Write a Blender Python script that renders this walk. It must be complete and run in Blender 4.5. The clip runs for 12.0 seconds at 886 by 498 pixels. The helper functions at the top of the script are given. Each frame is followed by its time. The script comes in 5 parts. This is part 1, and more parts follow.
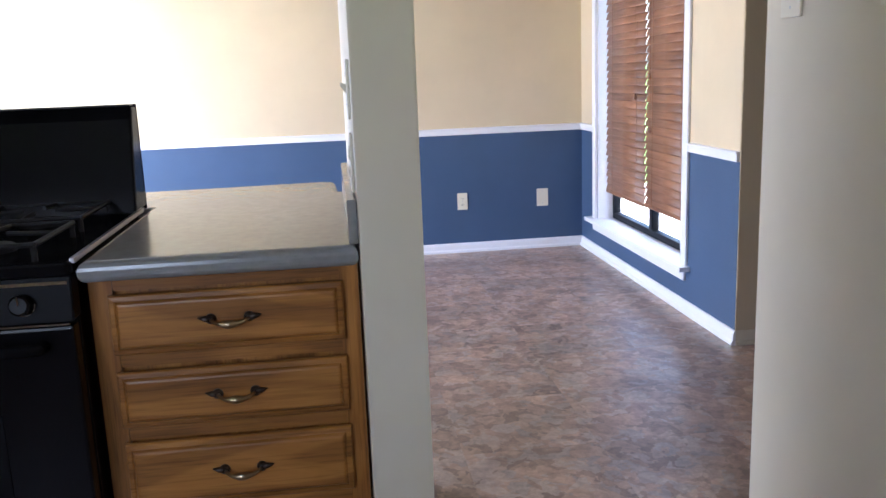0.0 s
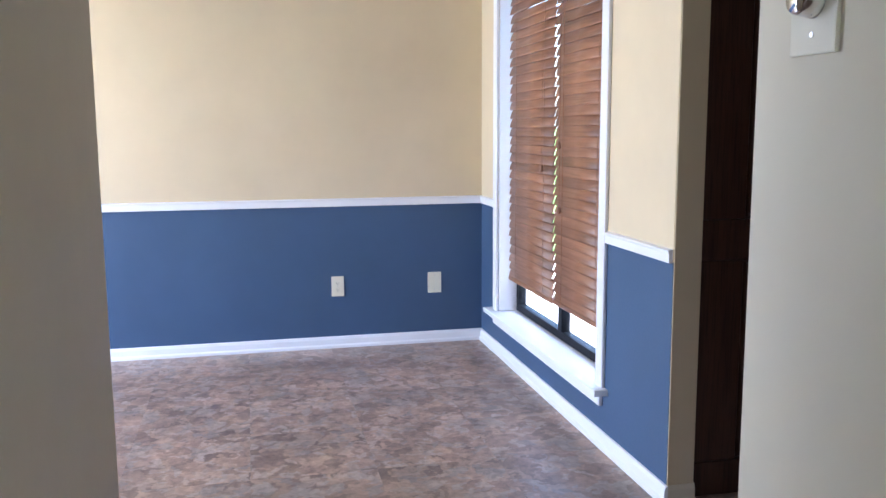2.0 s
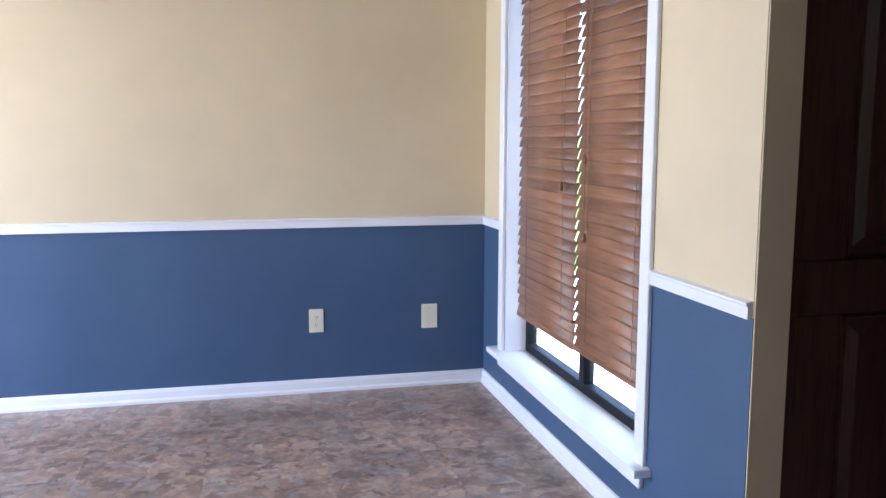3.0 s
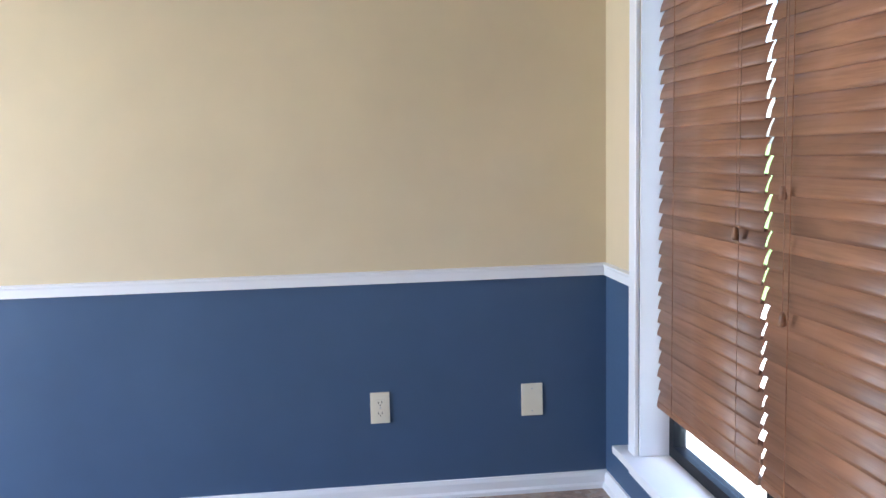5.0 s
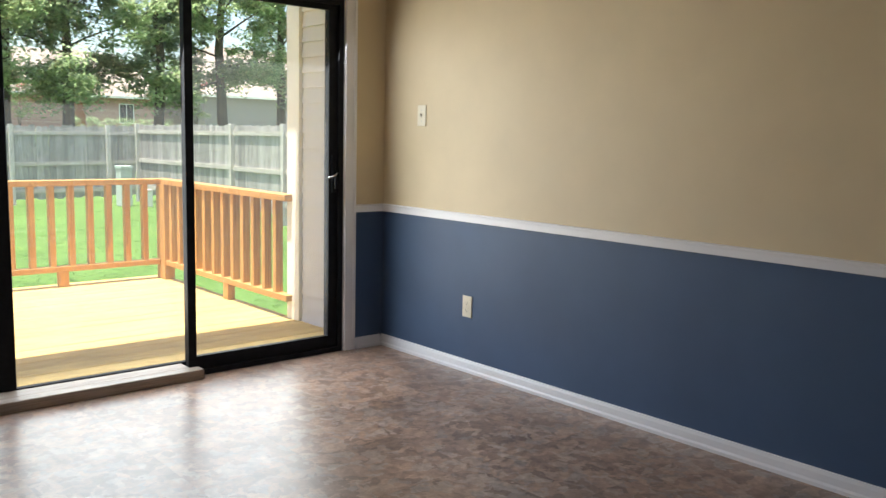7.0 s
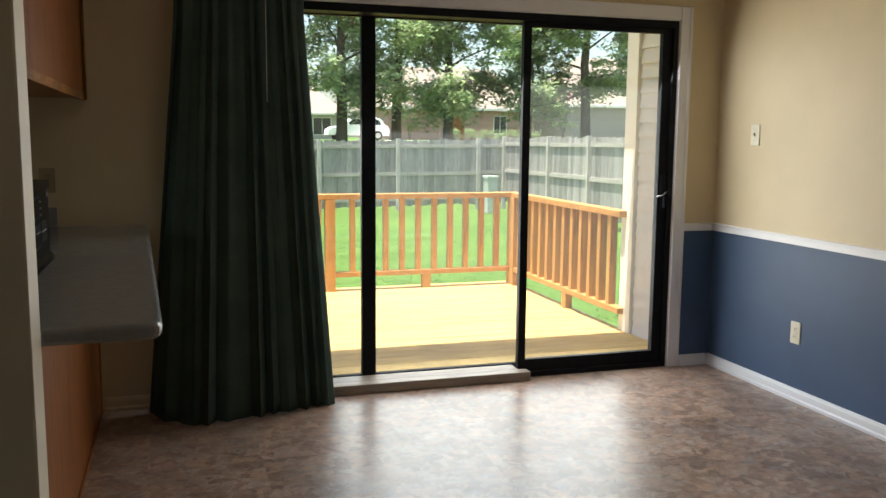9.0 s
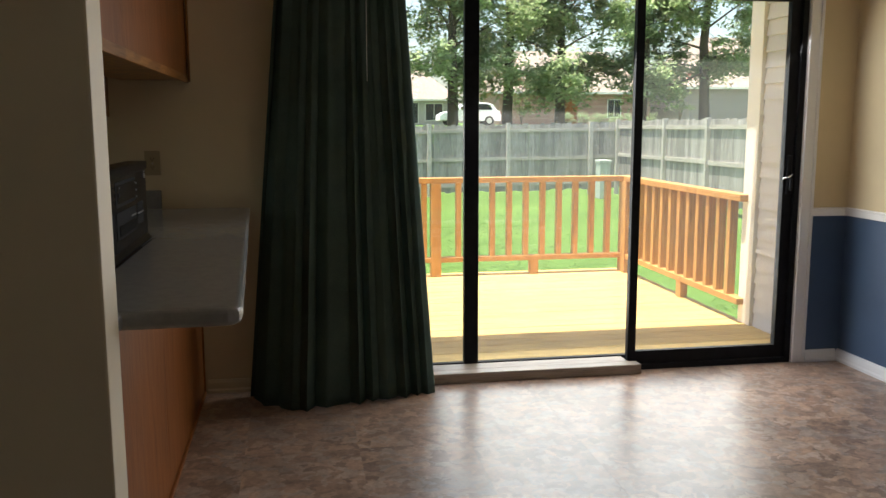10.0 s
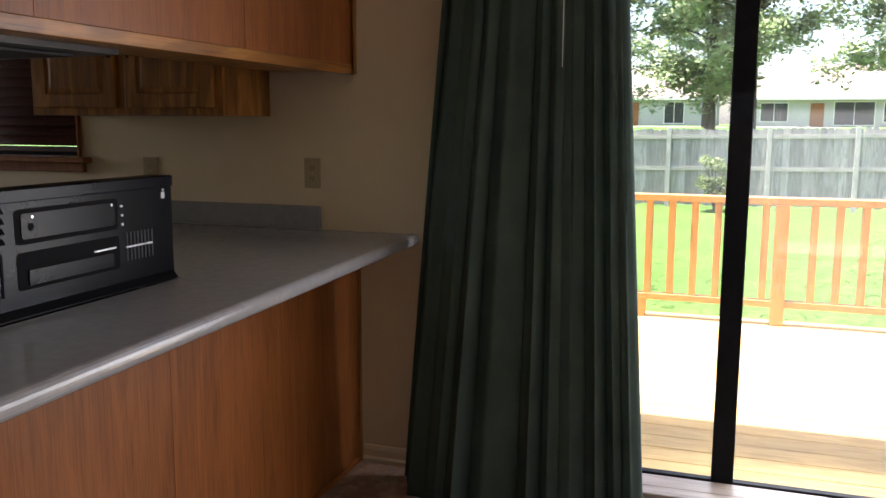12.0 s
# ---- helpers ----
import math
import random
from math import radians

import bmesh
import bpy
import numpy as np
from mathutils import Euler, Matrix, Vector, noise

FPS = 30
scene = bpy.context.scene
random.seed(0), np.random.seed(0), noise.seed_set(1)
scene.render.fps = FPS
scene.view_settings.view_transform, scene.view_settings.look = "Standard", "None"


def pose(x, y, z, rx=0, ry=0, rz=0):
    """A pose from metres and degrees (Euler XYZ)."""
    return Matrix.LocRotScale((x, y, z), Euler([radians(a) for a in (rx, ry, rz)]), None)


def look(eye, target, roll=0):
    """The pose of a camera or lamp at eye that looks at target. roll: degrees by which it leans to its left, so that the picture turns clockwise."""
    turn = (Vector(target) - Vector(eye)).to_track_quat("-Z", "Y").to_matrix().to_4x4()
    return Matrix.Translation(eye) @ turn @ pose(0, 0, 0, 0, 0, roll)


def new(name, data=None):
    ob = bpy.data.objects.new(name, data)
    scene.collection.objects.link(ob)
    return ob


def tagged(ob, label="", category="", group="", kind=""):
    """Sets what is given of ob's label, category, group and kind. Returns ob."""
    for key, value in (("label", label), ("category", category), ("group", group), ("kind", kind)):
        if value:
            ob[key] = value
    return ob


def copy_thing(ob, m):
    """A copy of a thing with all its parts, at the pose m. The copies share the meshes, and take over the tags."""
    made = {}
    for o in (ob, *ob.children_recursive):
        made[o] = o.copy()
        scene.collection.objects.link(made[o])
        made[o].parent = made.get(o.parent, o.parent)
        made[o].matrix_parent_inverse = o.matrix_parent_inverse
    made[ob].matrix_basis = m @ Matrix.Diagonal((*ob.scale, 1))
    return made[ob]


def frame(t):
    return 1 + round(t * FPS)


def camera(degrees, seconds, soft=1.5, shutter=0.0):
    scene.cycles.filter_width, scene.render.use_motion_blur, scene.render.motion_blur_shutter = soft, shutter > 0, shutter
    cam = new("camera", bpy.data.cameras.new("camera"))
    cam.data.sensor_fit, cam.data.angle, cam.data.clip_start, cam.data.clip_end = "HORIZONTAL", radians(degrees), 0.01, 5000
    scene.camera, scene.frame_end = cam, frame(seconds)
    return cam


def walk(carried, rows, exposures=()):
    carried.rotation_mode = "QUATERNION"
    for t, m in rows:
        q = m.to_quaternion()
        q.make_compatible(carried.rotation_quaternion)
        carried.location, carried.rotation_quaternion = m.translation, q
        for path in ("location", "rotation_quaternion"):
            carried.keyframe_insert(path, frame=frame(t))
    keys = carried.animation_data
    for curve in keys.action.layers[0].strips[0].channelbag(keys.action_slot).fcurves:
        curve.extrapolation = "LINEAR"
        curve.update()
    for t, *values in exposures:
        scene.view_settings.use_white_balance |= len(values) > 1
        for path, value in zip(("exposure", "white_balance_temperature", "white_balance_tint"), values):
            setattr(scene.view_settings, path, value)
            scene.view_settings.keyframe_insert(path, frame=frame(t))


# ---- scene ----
cam = camera(54.6, 12.0)
PATH = [
    (0, (-1.719, -5.79, 1.237), (-1.476, -3.846, 0.832), -2.2),
    (0.5, (-1.597, -5.703, 1.234), (-1.269, -3.769, 0.848), -1.6),
    (1, (-1.533, -5.546, 1.228), (-1.172, -3.612, 0.87), -0.7),
    (1.5, (-1.456, -5.204, 1.25), (-1.041, -3.274, 0.933), -0.6),
    (2, (-1.316, -4.824, 1.247), (-0.882, -2.892, 0.967), -0.3),
    (2.5, (-1.242, -4.476, 1.239), (-0.809, -2.542, 0.972), 0.3),
    (4.5, (-1.063, -3.23, 1.3), (-0.516, -1.321, 1.057), -1.8),
    (5, (-0.97, -3.043, 1.281), (-0.733, -1.07, 1.052), -1.3),
    (5.5, (-0.686, -2.962, 1.239), (-1.247, -1.054, 1.024), -0.5),
    (6, (-0.506, -3.09, 1.282), (-1.44, -1.344, 0.997), -0.0),
    (6.5, (-0.219, -3.088, 1.274), (-1.492, -1.572, 0.989), 1.2),
    (6.7, (-0.108, -3.095, 1.263), (-1.485, -1.67, 0.989), 1.3),
    (8.5, (0.346, -3.064, 1.285), (-1.457, -2.237, 1.03), 0.8),
    (9, (0.334, -3.041, 1.343), (-1.56, -2.454, 1.086), 0.5),
    (9.5, (0.3, -3.042, 1.326), (-1.635, -2.612, 1.070), 0.1),
    (10, (0.178, -2.961, 1.315), (-1.772, -2.626, 1.024), -0.1),
    (10.5, (-0.092, -2.833, 1.304), (-2.059, -2.637, 1.010), -0.8),
    (11, (-0.386, -2.624, 1.31), (-2.362, -2.705, 1.015), -0.5),
    (11.5, (-0.677, -2.34, 1.328), (-2.613, -2.737, 1.030), 0.3),
    (12, (-1.06, -2.079, 1.326), (-2.934, -2.713, 1.034), 0.3),
]
EXPOSURES = [(0, 3.32, 5400, 20), (0.5, 3.15, 5350, 20), (1.0, 3.02, 5350, 20), (1.5, 3.05, 5350, 19), (2, 3.3, 5250, 17), (2.5, 3.25, 5250, 18), (4.5, 2.8, 5600, 13), (5.0, 3.0, 5450, 13), (5.5, 1.9, 5150, 13), (6.0, 1.75, 5600, 10), (6.5, 1.55, 6400, 12), (8.5, 1.36, 6700, 10), (9.5, 1.36, 6850, 11), (10.5, 1.36, 6900, 13), (11.2, 1.52, 6900, 15), (12, 2.1, 6500, 23)]
walk(cam, [(t, look(eye, target, roll)) for t, eye, target, roll in PATH], EXPOSURES)

# Axes: x east, y north; the room's north-east corner is the origin.
# ---- light ----
world = bpy.data.worlds.new("sky")
scene.world = world
world.use_nodes = True
wn = world.node_tree.nodes
sky = wn.new("ShaderNodeTexSky")
sky.sky_type, sky.sun_disc = "NISHITA", False
SUN_DIR = Vector((0.03, -0.20, 0.975)).normalized()
sky.sun_elevation = math.asin(SUN_DIR.z)
sky.sun_rotation = math.atan2(SUN_DIR.x, SUN_DIR.y)
sky.air_density, sky.dust_density = 1.0, 2.5
world.node_tree.links.new(sky.outputs[0], wn["Background"].inputs[0])
wn["Background"].inputs[1].default_value = 0.15
sun = new("sun", bpy.data.lights.new("sun", "SUN"))
sun.data.energy, sun.data.angle, sun.data.color = 5.0, radians(0.6), (1.0, 0.95, 0.86)
sun.matrix_world = look(SUN_DIR * 40, (0, 0, 0))


# Area lamps set at openings, added to the sky's own light.
def sky_lamp(name, eye, target, wide, high, watts, color):
    lamp = new(name, bpy.data.lights.new(name, "AREA"))
    lamp.data.shape, lamp.data.size, lamp.data.size_y = "RECTANGLE", wide, high
    lamp.data.energy, lamp.data.color = watts, color
    lamp.matrix_world = look(eye, target)
    return lamp


sky_lamp("skylight_sliding_door", (-4.30, -1.22, 1.05), (0, -1.22, -0.55), 1.85, 1.8, 20, (0.93, 0.97, 1.0))
sky_lamp("skylight_east_window", (0.34, -1.05, 1.15), (-3, -1.05, 0.5), 1.3, 1.6, 0.9, (0.85, 0.92, 1.0))
# Fill for the kitchen, placed at a south window that is itself added.
sky_lamp("fill_kitchen_south", (-3.2, -7.45, 1.55), (-1.4, -5.0, 0.95), 1.3, 1.0, 2.6, (1.0, 0.95, 0.87))


# ---- materials ----
def material(name, rough=0.5, metal=0.0, spec=0.5):
    m = bpy.data.materials.new(name)
    m.use_nodes = True
    b = m.node_tree.nodes["Principled BSDF"]
    b.inputs["Roughness"].default_value = rough
    b.inputs["Metallic"].default_value = metal
    b.inputs["Specular IOR Level"].default_value = spec
    return m, m.node_tree, b


def coords(nt, scale=(1, 1, 1), spread=7.0):
    """Object coordinates, shifted by the object's random number, so that repeats differ."""
    tc, info = nt.nodes.new("ShaderNodeTexCoord"), nt.nodes.new("ShaderNodeObjectInfo")
    mul, add = nt.nodes.new("ShaderNodeMath"), nt.nodes.new("ShaderNodeVectorMath")
    mp = nt.nodes.new("ShaderNodeMapping")
    mul.operation, mul.inputs[1].default_value, add.operation = "MULTIPLY", spread, "ADD"
    nt.links.new(info.outputs["Random"], mul.inputs[0])
    nt.links.new(tc.outputs["Object"], add.inputs[0])
    nt.links.new(mul.outputs[0], add.inputs[1])
    nt.links.new(add.outputs[0], mp.inputs[0])
    mp.inputs["Scale"].default_value = scale
    return mp.outputs[0]


def noise_tex(nt, vec, scale, detail=6.0, rough=0.6, distort=0.0):
    n = nt.nodes.new("ShaderNodeTexNoise")
    n.inputs["Scale"].default_value, n.inputs["Detail"].default_value = scale, detail
    n.inputs["Roughness"].default_value, n.inputs["Distortion"].default_value = rough, distort
    nt.links.new(vec, n.inputs["Vector"])
    return n.outputs["Fac"]


def ramp(nt, fac, stops):
    r = nt.nodes.new("ShaderNodeValToRGB")
    while len(r.color_ramp.elements) < len(stops):
        r.color_ramp.elements.new(0.5)
    for e, (p, c) in zip(r.color_ramp.elements, stops):
        e.position, e.color = p, (*c, 1)
    nt.links.new(fac, r.inputs[0])
    return r.outputs[0]


def mix(nt, fac, a, b, blend="MIX"):
    m = nt.nodes.new("ShaderNodeMix")
    m.data_type, m.blend_type = "RGBA", blend
    for value, slot in ((fac, 0), (a, 6), (b, 7)):
        if hasattr(value, "is_linked"):
            nt.links.new(value, m.inputs[slot])
        else:
            m.inputs[slot].default_value = value if slot == 0 else (*value, 1)
    return m.outputs[2]


def bump(nt, b, fac, strength, distance=0.002):
    n = nt.nodes.new("ShaderNodeBump")
    n.inputs["Strength"].default_value, n.inputs["Distance"].default_value = strength, distance
    nt.links.new(fac, n.inputs["Height"])
    nt.links.new(n.outputs[0], b.inputs["Normal"])


def scaled(nt, fac, low, high):
    n = nt.nodes.new("ShaderNodeMapRange")
    n.inputs[3].default_value, n.inputs[4].default_value = low, high
    nt.links.new(fac, n.inputs[0])
    return n.outputs[0]


def paint(name, color, rough=0.55, vary=0.06, relief=0.12, spec=0.4, grain=90):
    """Rolled wall paint: a faint orange-peel relief and slow blotches."""
    m, nt, b = material(name, rough, 0, spec)
    v = coords(nt, spread=0.0)
    slow, fine = noise_tex(nt, v, 1.7, 4), noise_tex(nt, v, grain, 3)
    dark = tuple(c * (1 - vary) for c in color)
    light = tuple(min(1, c * (1 + vary)) for c in color)
    nt.links.new(ramp(nt, slow, ((0.3, dark), (0.7, light))), b.inputs["Base Color"])
    nt.links.new(scaled(nt, fine, rough - 0.06, rough + 0.06), b.inputs["Roughness"])
    bump(nt, b, fine, relief)
    return m


def wood(name, dark, light, along="z", rough=0.4, grain=1.0, spread=9.0, cathedral=True, spec=0.5, relief=0.2, open_grain=0.45, figure=0.0, tone=0.0):
    """Sawn wood: long streaks along one axis, pores and a few darker bands."""
    m, nt, b = material(name, rough, 0, spec)
    long = {"x": (0.09, 1, 1), "y": (1, 0.09, 1), "z": (1, 1, 0.09)}[along]
    v = coords(nt, long, spread)
    bands = noise_tex(nt, v, 9 * grain, 5, 0.55, 2.2 if cathedral else 0.3)
    pores = noise_tex(nt, coords(nt, tuple(c * (0.35 if c < 1 else 1) for c in long), spread), 170 * grain, 3, 0.7)
    blotch = noise_tex(nt, coords(nt, (1, 1, 1), spread), 2.3, 3)
    mid = tuple((a + c) / 2 for a, c in zip(dark, light))
    col = ramp(nt, bands, ((0.30, dark), (0.47, mid), (0.55, light), (0.66, mid)))
    if figure:
        rings, wave = nt.nodes.new("ShaderNodeMath"), nt.nodes.new("ShaderNodeMath")
        rings.operation, rings.inputs[1].default_value, wave.operation = "MULTIPLY", 70.0, "SINE"
        nt.links.new(noise_tex(nt, coords(nt, tuple(c * (1.7 if c < 1 else 1) for c in long), spread), 3.4 * grain, 1.5, 0.4, 0.5), rings.inputs[0])
        nt.links.new(rings.outputs[0], wave.inputs[0])
        col = mix(nt, figure, col, ramp(nt, wave.outputs[0], ((0.0, (0.32, 0.25, 0.19)), (0.5, (1.0, 0.98, 0.95)))), "MULTIPLY")
    col = mix(nt, open_grain, col, ramp(nt, pores, ((0.36, tuple(c * 0.45 for c in dark)), (0.52, light))), "MIX")
    col = mix(nt, 0.5, col, ramp(nt, blotch, ((0.3, (0.72, 0.72, 0.72)), (0.7, (1, 1, 1)))), "MULTIPLY")
    if tone:
        info = nt.nodes.new("ShaderNodeObjectInfo")
        col = mix(nt, 1.0, col, ramp(nt, info.outputs["Random"], ((0.0, (1 - tone,) * 3), (1.0, (1 + tone * 0.5,) * 3))), "MULTIPLY")
    nt.links.new(col, b.inputs["Base Color"])
    nt.links.new(scaled(nt, pores, rough + 0.1, rough - 0.08), b.inputs["Roughness"])
    bump(nt, b, pores, relief, 0.001)
    return m


def plain(name, color, rough, metal=0.0, spec=0.5, vary=0.15, scale=14.0, relief=0.05):
    m, nt, b = material(name, rough, metal, spec)
    v = coords(nt)
    n, f = noise_tex(nt, v, scale, 5), noise_tex(nt, v, scale * 9, 3)
    nt.links.new(ramp(nt, n, ((0.3, tuple(c * (1 - vary) for c in color)), (0.7, tuple(min(1, c * (1 + vary)) for c in color)))), b.inputs["Base Color"])
    nt.links.new(scaled(nt, f, rough * 0.85, min(1, rough * 1.15)), b.inputs["Roughness"])
    bump(nt, b, f, relief, 0.001)
    return m


def floor_vinyl():
    """Glossy slate-print vinyl: overlapping brown and grey flakes with thin dark creases."""
    m, nt, b = material("slate_vinyl", 0.27, 0, 0.6)
    v = coords(nt, (1, 1, 1), 40.0)
    warp = noise_tex(nt, v, 7, 5, 0.65)
    bend = nt.nodes.new("ShaderNodeVectorMath")
    bend.operation = "MULTIPLY_ADD"
    push = nt.nodes.new("ShaderNodeTexNoise")
    push.inputs["Scale"].default_value, push.inputs["Detail"].default_value = 14, 4
    nt.links.new(v, push.inputs["Vector"])
    nt.links.new(push.outputs["Color"], bend.inputs[0])
    bend.inputs[1].default_value = (0.20, 0.17, 0.0)
    nt.links.new(v, bend.inputs[2])
    cells = nt.nodes.new("ShaderNodeTexVoronoi")
    cells.inputs["Scale"].default_value = 22
    nt.links.new(bend.outputs[0], cells.inputs["Vector"])
    edge = nt.nodes.new("ShaderNodeTexVoronoi")
    edge.feature = "DISTANCE_TO_EDGE"
    edge.inputs["Scale"].default_value = 22
    nt.links.new(bend.outputs[0], edge.inputs["Vector"])
    split = nt.nodes.new("ShaderNodeSeparateColor")
    nt.links.new(cells.outputs["Color"], split.inputs[0])
    flake = mix(nt, 0.86, (0.27, 0.198, 0.160), ramp(nt, split.outputs[0], ((0.0, (0.225, 0.162, 0.134)), (0.3, (0.335, 0.235, 0.186)), (0.55, (0.445, 0.318, 0.244)), (0.8, (0.425, 0.362, 0.330)), (1.0, (0.300, 0.262, 0.250)))))
    slow = noise_tex(nt, v, 2.6, 5, 0.6, 0.6)
    col = mix(nt, 0.62, flake, ramp(nt, slow, ((0.34, (0.48, 0.45, 0.43)), (0.64, (1.10, 1.0, 0.92)))), "MULTIPLY")
    fine = noise_tex(nt, v, 30, 7, 0.70, 0.6)
    col = mix(nt, 0.8, col, ramp(nt, fine, ((0.36, (0.64, 0.62, 0.61)), (0.62, (1.20, 1.16, 1.12)))), "MULTIPLY")
    col = mix(nt, ramp(nt, edge.outputs["Distance"], ((0.0, (0.10, 0.10, 0.10)), (0.03, (0, 0, 0)))), col, (0.075, 0.055, 0.046))
    nt.links.new(col, b.inputs["Base Color"])
    nt.links.new(scaled(nt, warp, 0.24, 0.37), b.inputs["Roughness"])
    bump(nt, b, fine, 0.10, 0.0015)
    return m


def glass_pane():
    m, nt, b = material("clear_glass", 0.0)
    out = nt.nodes["Material Output"]
    clear, gloss, fres, join = (nt.nodes.new("ShaderNodeBsdfTransparent"), nt.nodes.new("ShaderNodeBsdfGlossy"), nt.nodes.new("ShaderNodeLayerWeight"), nt.nodes.new("ShaderNodeMixShader"))
    clear.inputs[0].default_value = (0.93, 0.955, 0.945, 1)
    gloss.inputs["Roughness"].default_value = 0.0
    fres.inputs[0].default_value = 0.5
    steep, level = nt.nodes.new("ShaderNodeMath"), nt.nodes.new("ShaderNodeMath")
    steep.operation, steep.inputs[1].default_value = "POWER", 4.0
    level.operation, level.inputs[1].default_value, level.inputs[2].default_value = "MULTIPLY_ADD", 0.5, 0.03
    nt.links.new(fres.outputs["Facing"], steep.inputs[0])
    nt.links.new(steep.outputs[0], level.inputs[0])
    nt.links.new(level.outputs[0], join.inputs[0])
    nt.links.new(clear.outputs[0], join.inputs[1])
    nt.links.new(gloss.outputs[0], join.inputs[2])
    # Faint translucent veil imitating glare haze over the view outside.
    veil, veil_mix = nt.nodes.new("ShaderNodeBsdfTranslucent"), nt.nodes.new("ShaderNodeMixShader")
    veil.inputs[0].default_value = (0.8, 0.8, 0.78, 1)
    veil_noise = noise_tex(nt, coords(nt, (1, 1, 0.5), 3.0), 6, 4)
    nt.links.new(scaled(nt, veil_noise, 0.009, 0.017), veil_mix.inputs[0])
    nt.links.new(join.outputs[0], veil_mix.inputs[1])
    nt.links.new(veil.outputs[0], veil_mix.inputs[2])
    nt.links.new(veil_mix.outputs[0], out.inputs[0])
    return m


def leaf(name, dark, light):
    m, nt, b = material(name, 0.55, 0, 0.3)
    geo = nt.nodes.new("ShaderNodeNewGeometry")
    col = ramp(nt, geo.outputs["Random Per Island"], ((0.0, dark), (1.0, light)))
    nt.links.new(col, b.inputs["Base Color"])
    out, thin, join = nt.nodes["Material Output"], nt.nodes.new("ShaderNodeBsdfTranslucent"), nt.nodes.new("ShaderNodeMixShader")
    nt.links.new(col, thin.inputs[0])
    join.inputs[0].default_value = 0.7
    nt.links.new(b.outputs[0], join.inputs[1])
    nt.links.new(thin.outputs[0], join.inputs[2])
    nt.links.new(join.outputs[0], out.inputs[0])
    return m


def cloth(name, color):
    m, nt, b = material(name, 0.9, 0, 0.15)
    v = coords(nt, spread=0.0)
    weave, slow = noise_tex(nt, coords(nt, (1, 1, 0.25), 0.0), 420, 2), noise_tex(nt, v, 5, 4)
    col = ramp(nt, slow, ((0.3, tuple(c * 0.8 for c in color)), (0.7, tuple(c * 1.25 for c in color))))
    nt.links.new(mix(nt, 0.35, col, ramp(nt, weave, ((0.35, (0.55, 0.55, 0.55)), (0.65, (1.25, 1.25, 1.25)))), "MULTIPLY"), b.inputs["Base Color"])
    bump(nt, b, weave, 0.3, 0.001)
    out, thin, join = nt.nodes["Material Output"], nt.nodes.new("ShaderNodeBsdfTranslucent"), nt.nodes.new("ShaderNodeMixShader")
    thin.inputs[0].default_value = (*(c * 1.2 for c in color), 1)
    join.inputs[0].default_value = 0.30
    nt.links.new(b.outputs[0], join.inputs[1])
    nt.links.new(thin.outputs[0], join.inputs[2])
    nt.links.new(join.outputs[0], out.inputs[0])
    return m


def ground_material():
    m, nt, b = material("lawn", 0.9, 0, 0.2)
    v = coords(nt, spread=0.0)
    a, f = noise_tex(nt, v, 0.35, 5), noise_tex(nt, v, 22, 6, 0.7)
    col = ramp(nt, a, ((0.3, (0.072, 0.145, 0.028)), (0.7, (0.112, 0.200, 0.043))))
    col = mix(nt, 0.6, col, ramp(nt, f, ((0.3, (0.55, 0.6, 0.5)), (0.7, (1.3, 1.25, 1.2)))), "MULTIPLY")
    nt.links.new(col, b.inputs["Base Color"])
    bump(nt, b, f, 0.6, 0.03)
    return m


def brick_material(name, a, b_, mortar):
    m, nt, b = material(name, 0.85, 0, 0.2)
    t = nt.nodes.new("ShaderNodeTexBrick")
    tc, mp = nt.nodes.new("ShaderNodeTexCoord"), nt.nodes.new("ShaderNodeMapping")
    mp.inputs["Rotation"].default_value = (radians(90), 0, radians(90))
    nt.links.new(tc.outputs["Object"], mp.inputs[0])
    nt.links.new(mp.outputs[0], t.inputs["Vector"])
    t.inputs["Color1"].default_value, t.inputs["Color2"].default_value, t.inputs["Mortar"].default_value = (*a, 1), (*b_, 1), (*mortar, 1)
    t.inputs["Scale"].default_value = 4.4
    nt.links.new(t.outputs[0], b.inputs["Base Color"])
    return m


CREAM = paint("cream_wall_paint", (0.65, 0.54, 0.36))
BLUE = paint("blue_wall_paint", (0.058, 0.099, 0.182), rough=0.5, vary=0.08)
GREY_WHITE = paint("off_white_wall_paint", (0.72, 0.65, 0.51))
CEIL = paint("ceiling_paint", (0.50, 0.485, 0.45), rough=0.8, relief=0.4, grain=60)
TRIM = paint("white_gloss_trim", (0.80, 0.80, 0.83), rough=0.33, vary=0.03, relief=0.05, spec=0.5)
FLOOR = floor_vinyl()
OAK_X = wood("honey_oak_across", (0.19, 0.066, 0.011), (0.46, 0.203, 0.042), "x", 0.38, 0.9, spec=0.4, open_grain=0.28, figure=0.6)
OAK_Z = wood("honey_oak_upright", (0.19, 0.066, 0.011), (0.46, 0.203, 0.042), "z", 0.38, 0.9, spec=0.4, open_grain=0.28, figure=0.6)
CHERRY_Z = wood("red_brown_veneer", (0.205, 0.062, 0.013), (0.300, 0.100, 0.022), "z", 0.42, 1.0, spec=0.3, open_grain=0.34, figure=0.18)
DARKWOOD = wood("dark_stained_panelling", (0.034, 0.015, 0.010), (0.075, 0.034, 0.021), "z", 0.35)
BLINDWOOD = wood("blind_slat_wood", (0.175, 0.078, 0.040), (0.355, 0.168, 0.089), "y", 0.42, 0.6, open_grain=0.22, tone=0.20)
BLIND_DARK = wood("dark_blind_wood", (0.030, 0.008, 0.008), (0.075, 0.018, 0.016), "y", 0.4)
LAMINATE = plain("grey_laminate", (0.25, 0.25, 0.25), 0.20, 0, 0.5, 0.08, 40, 0.03)
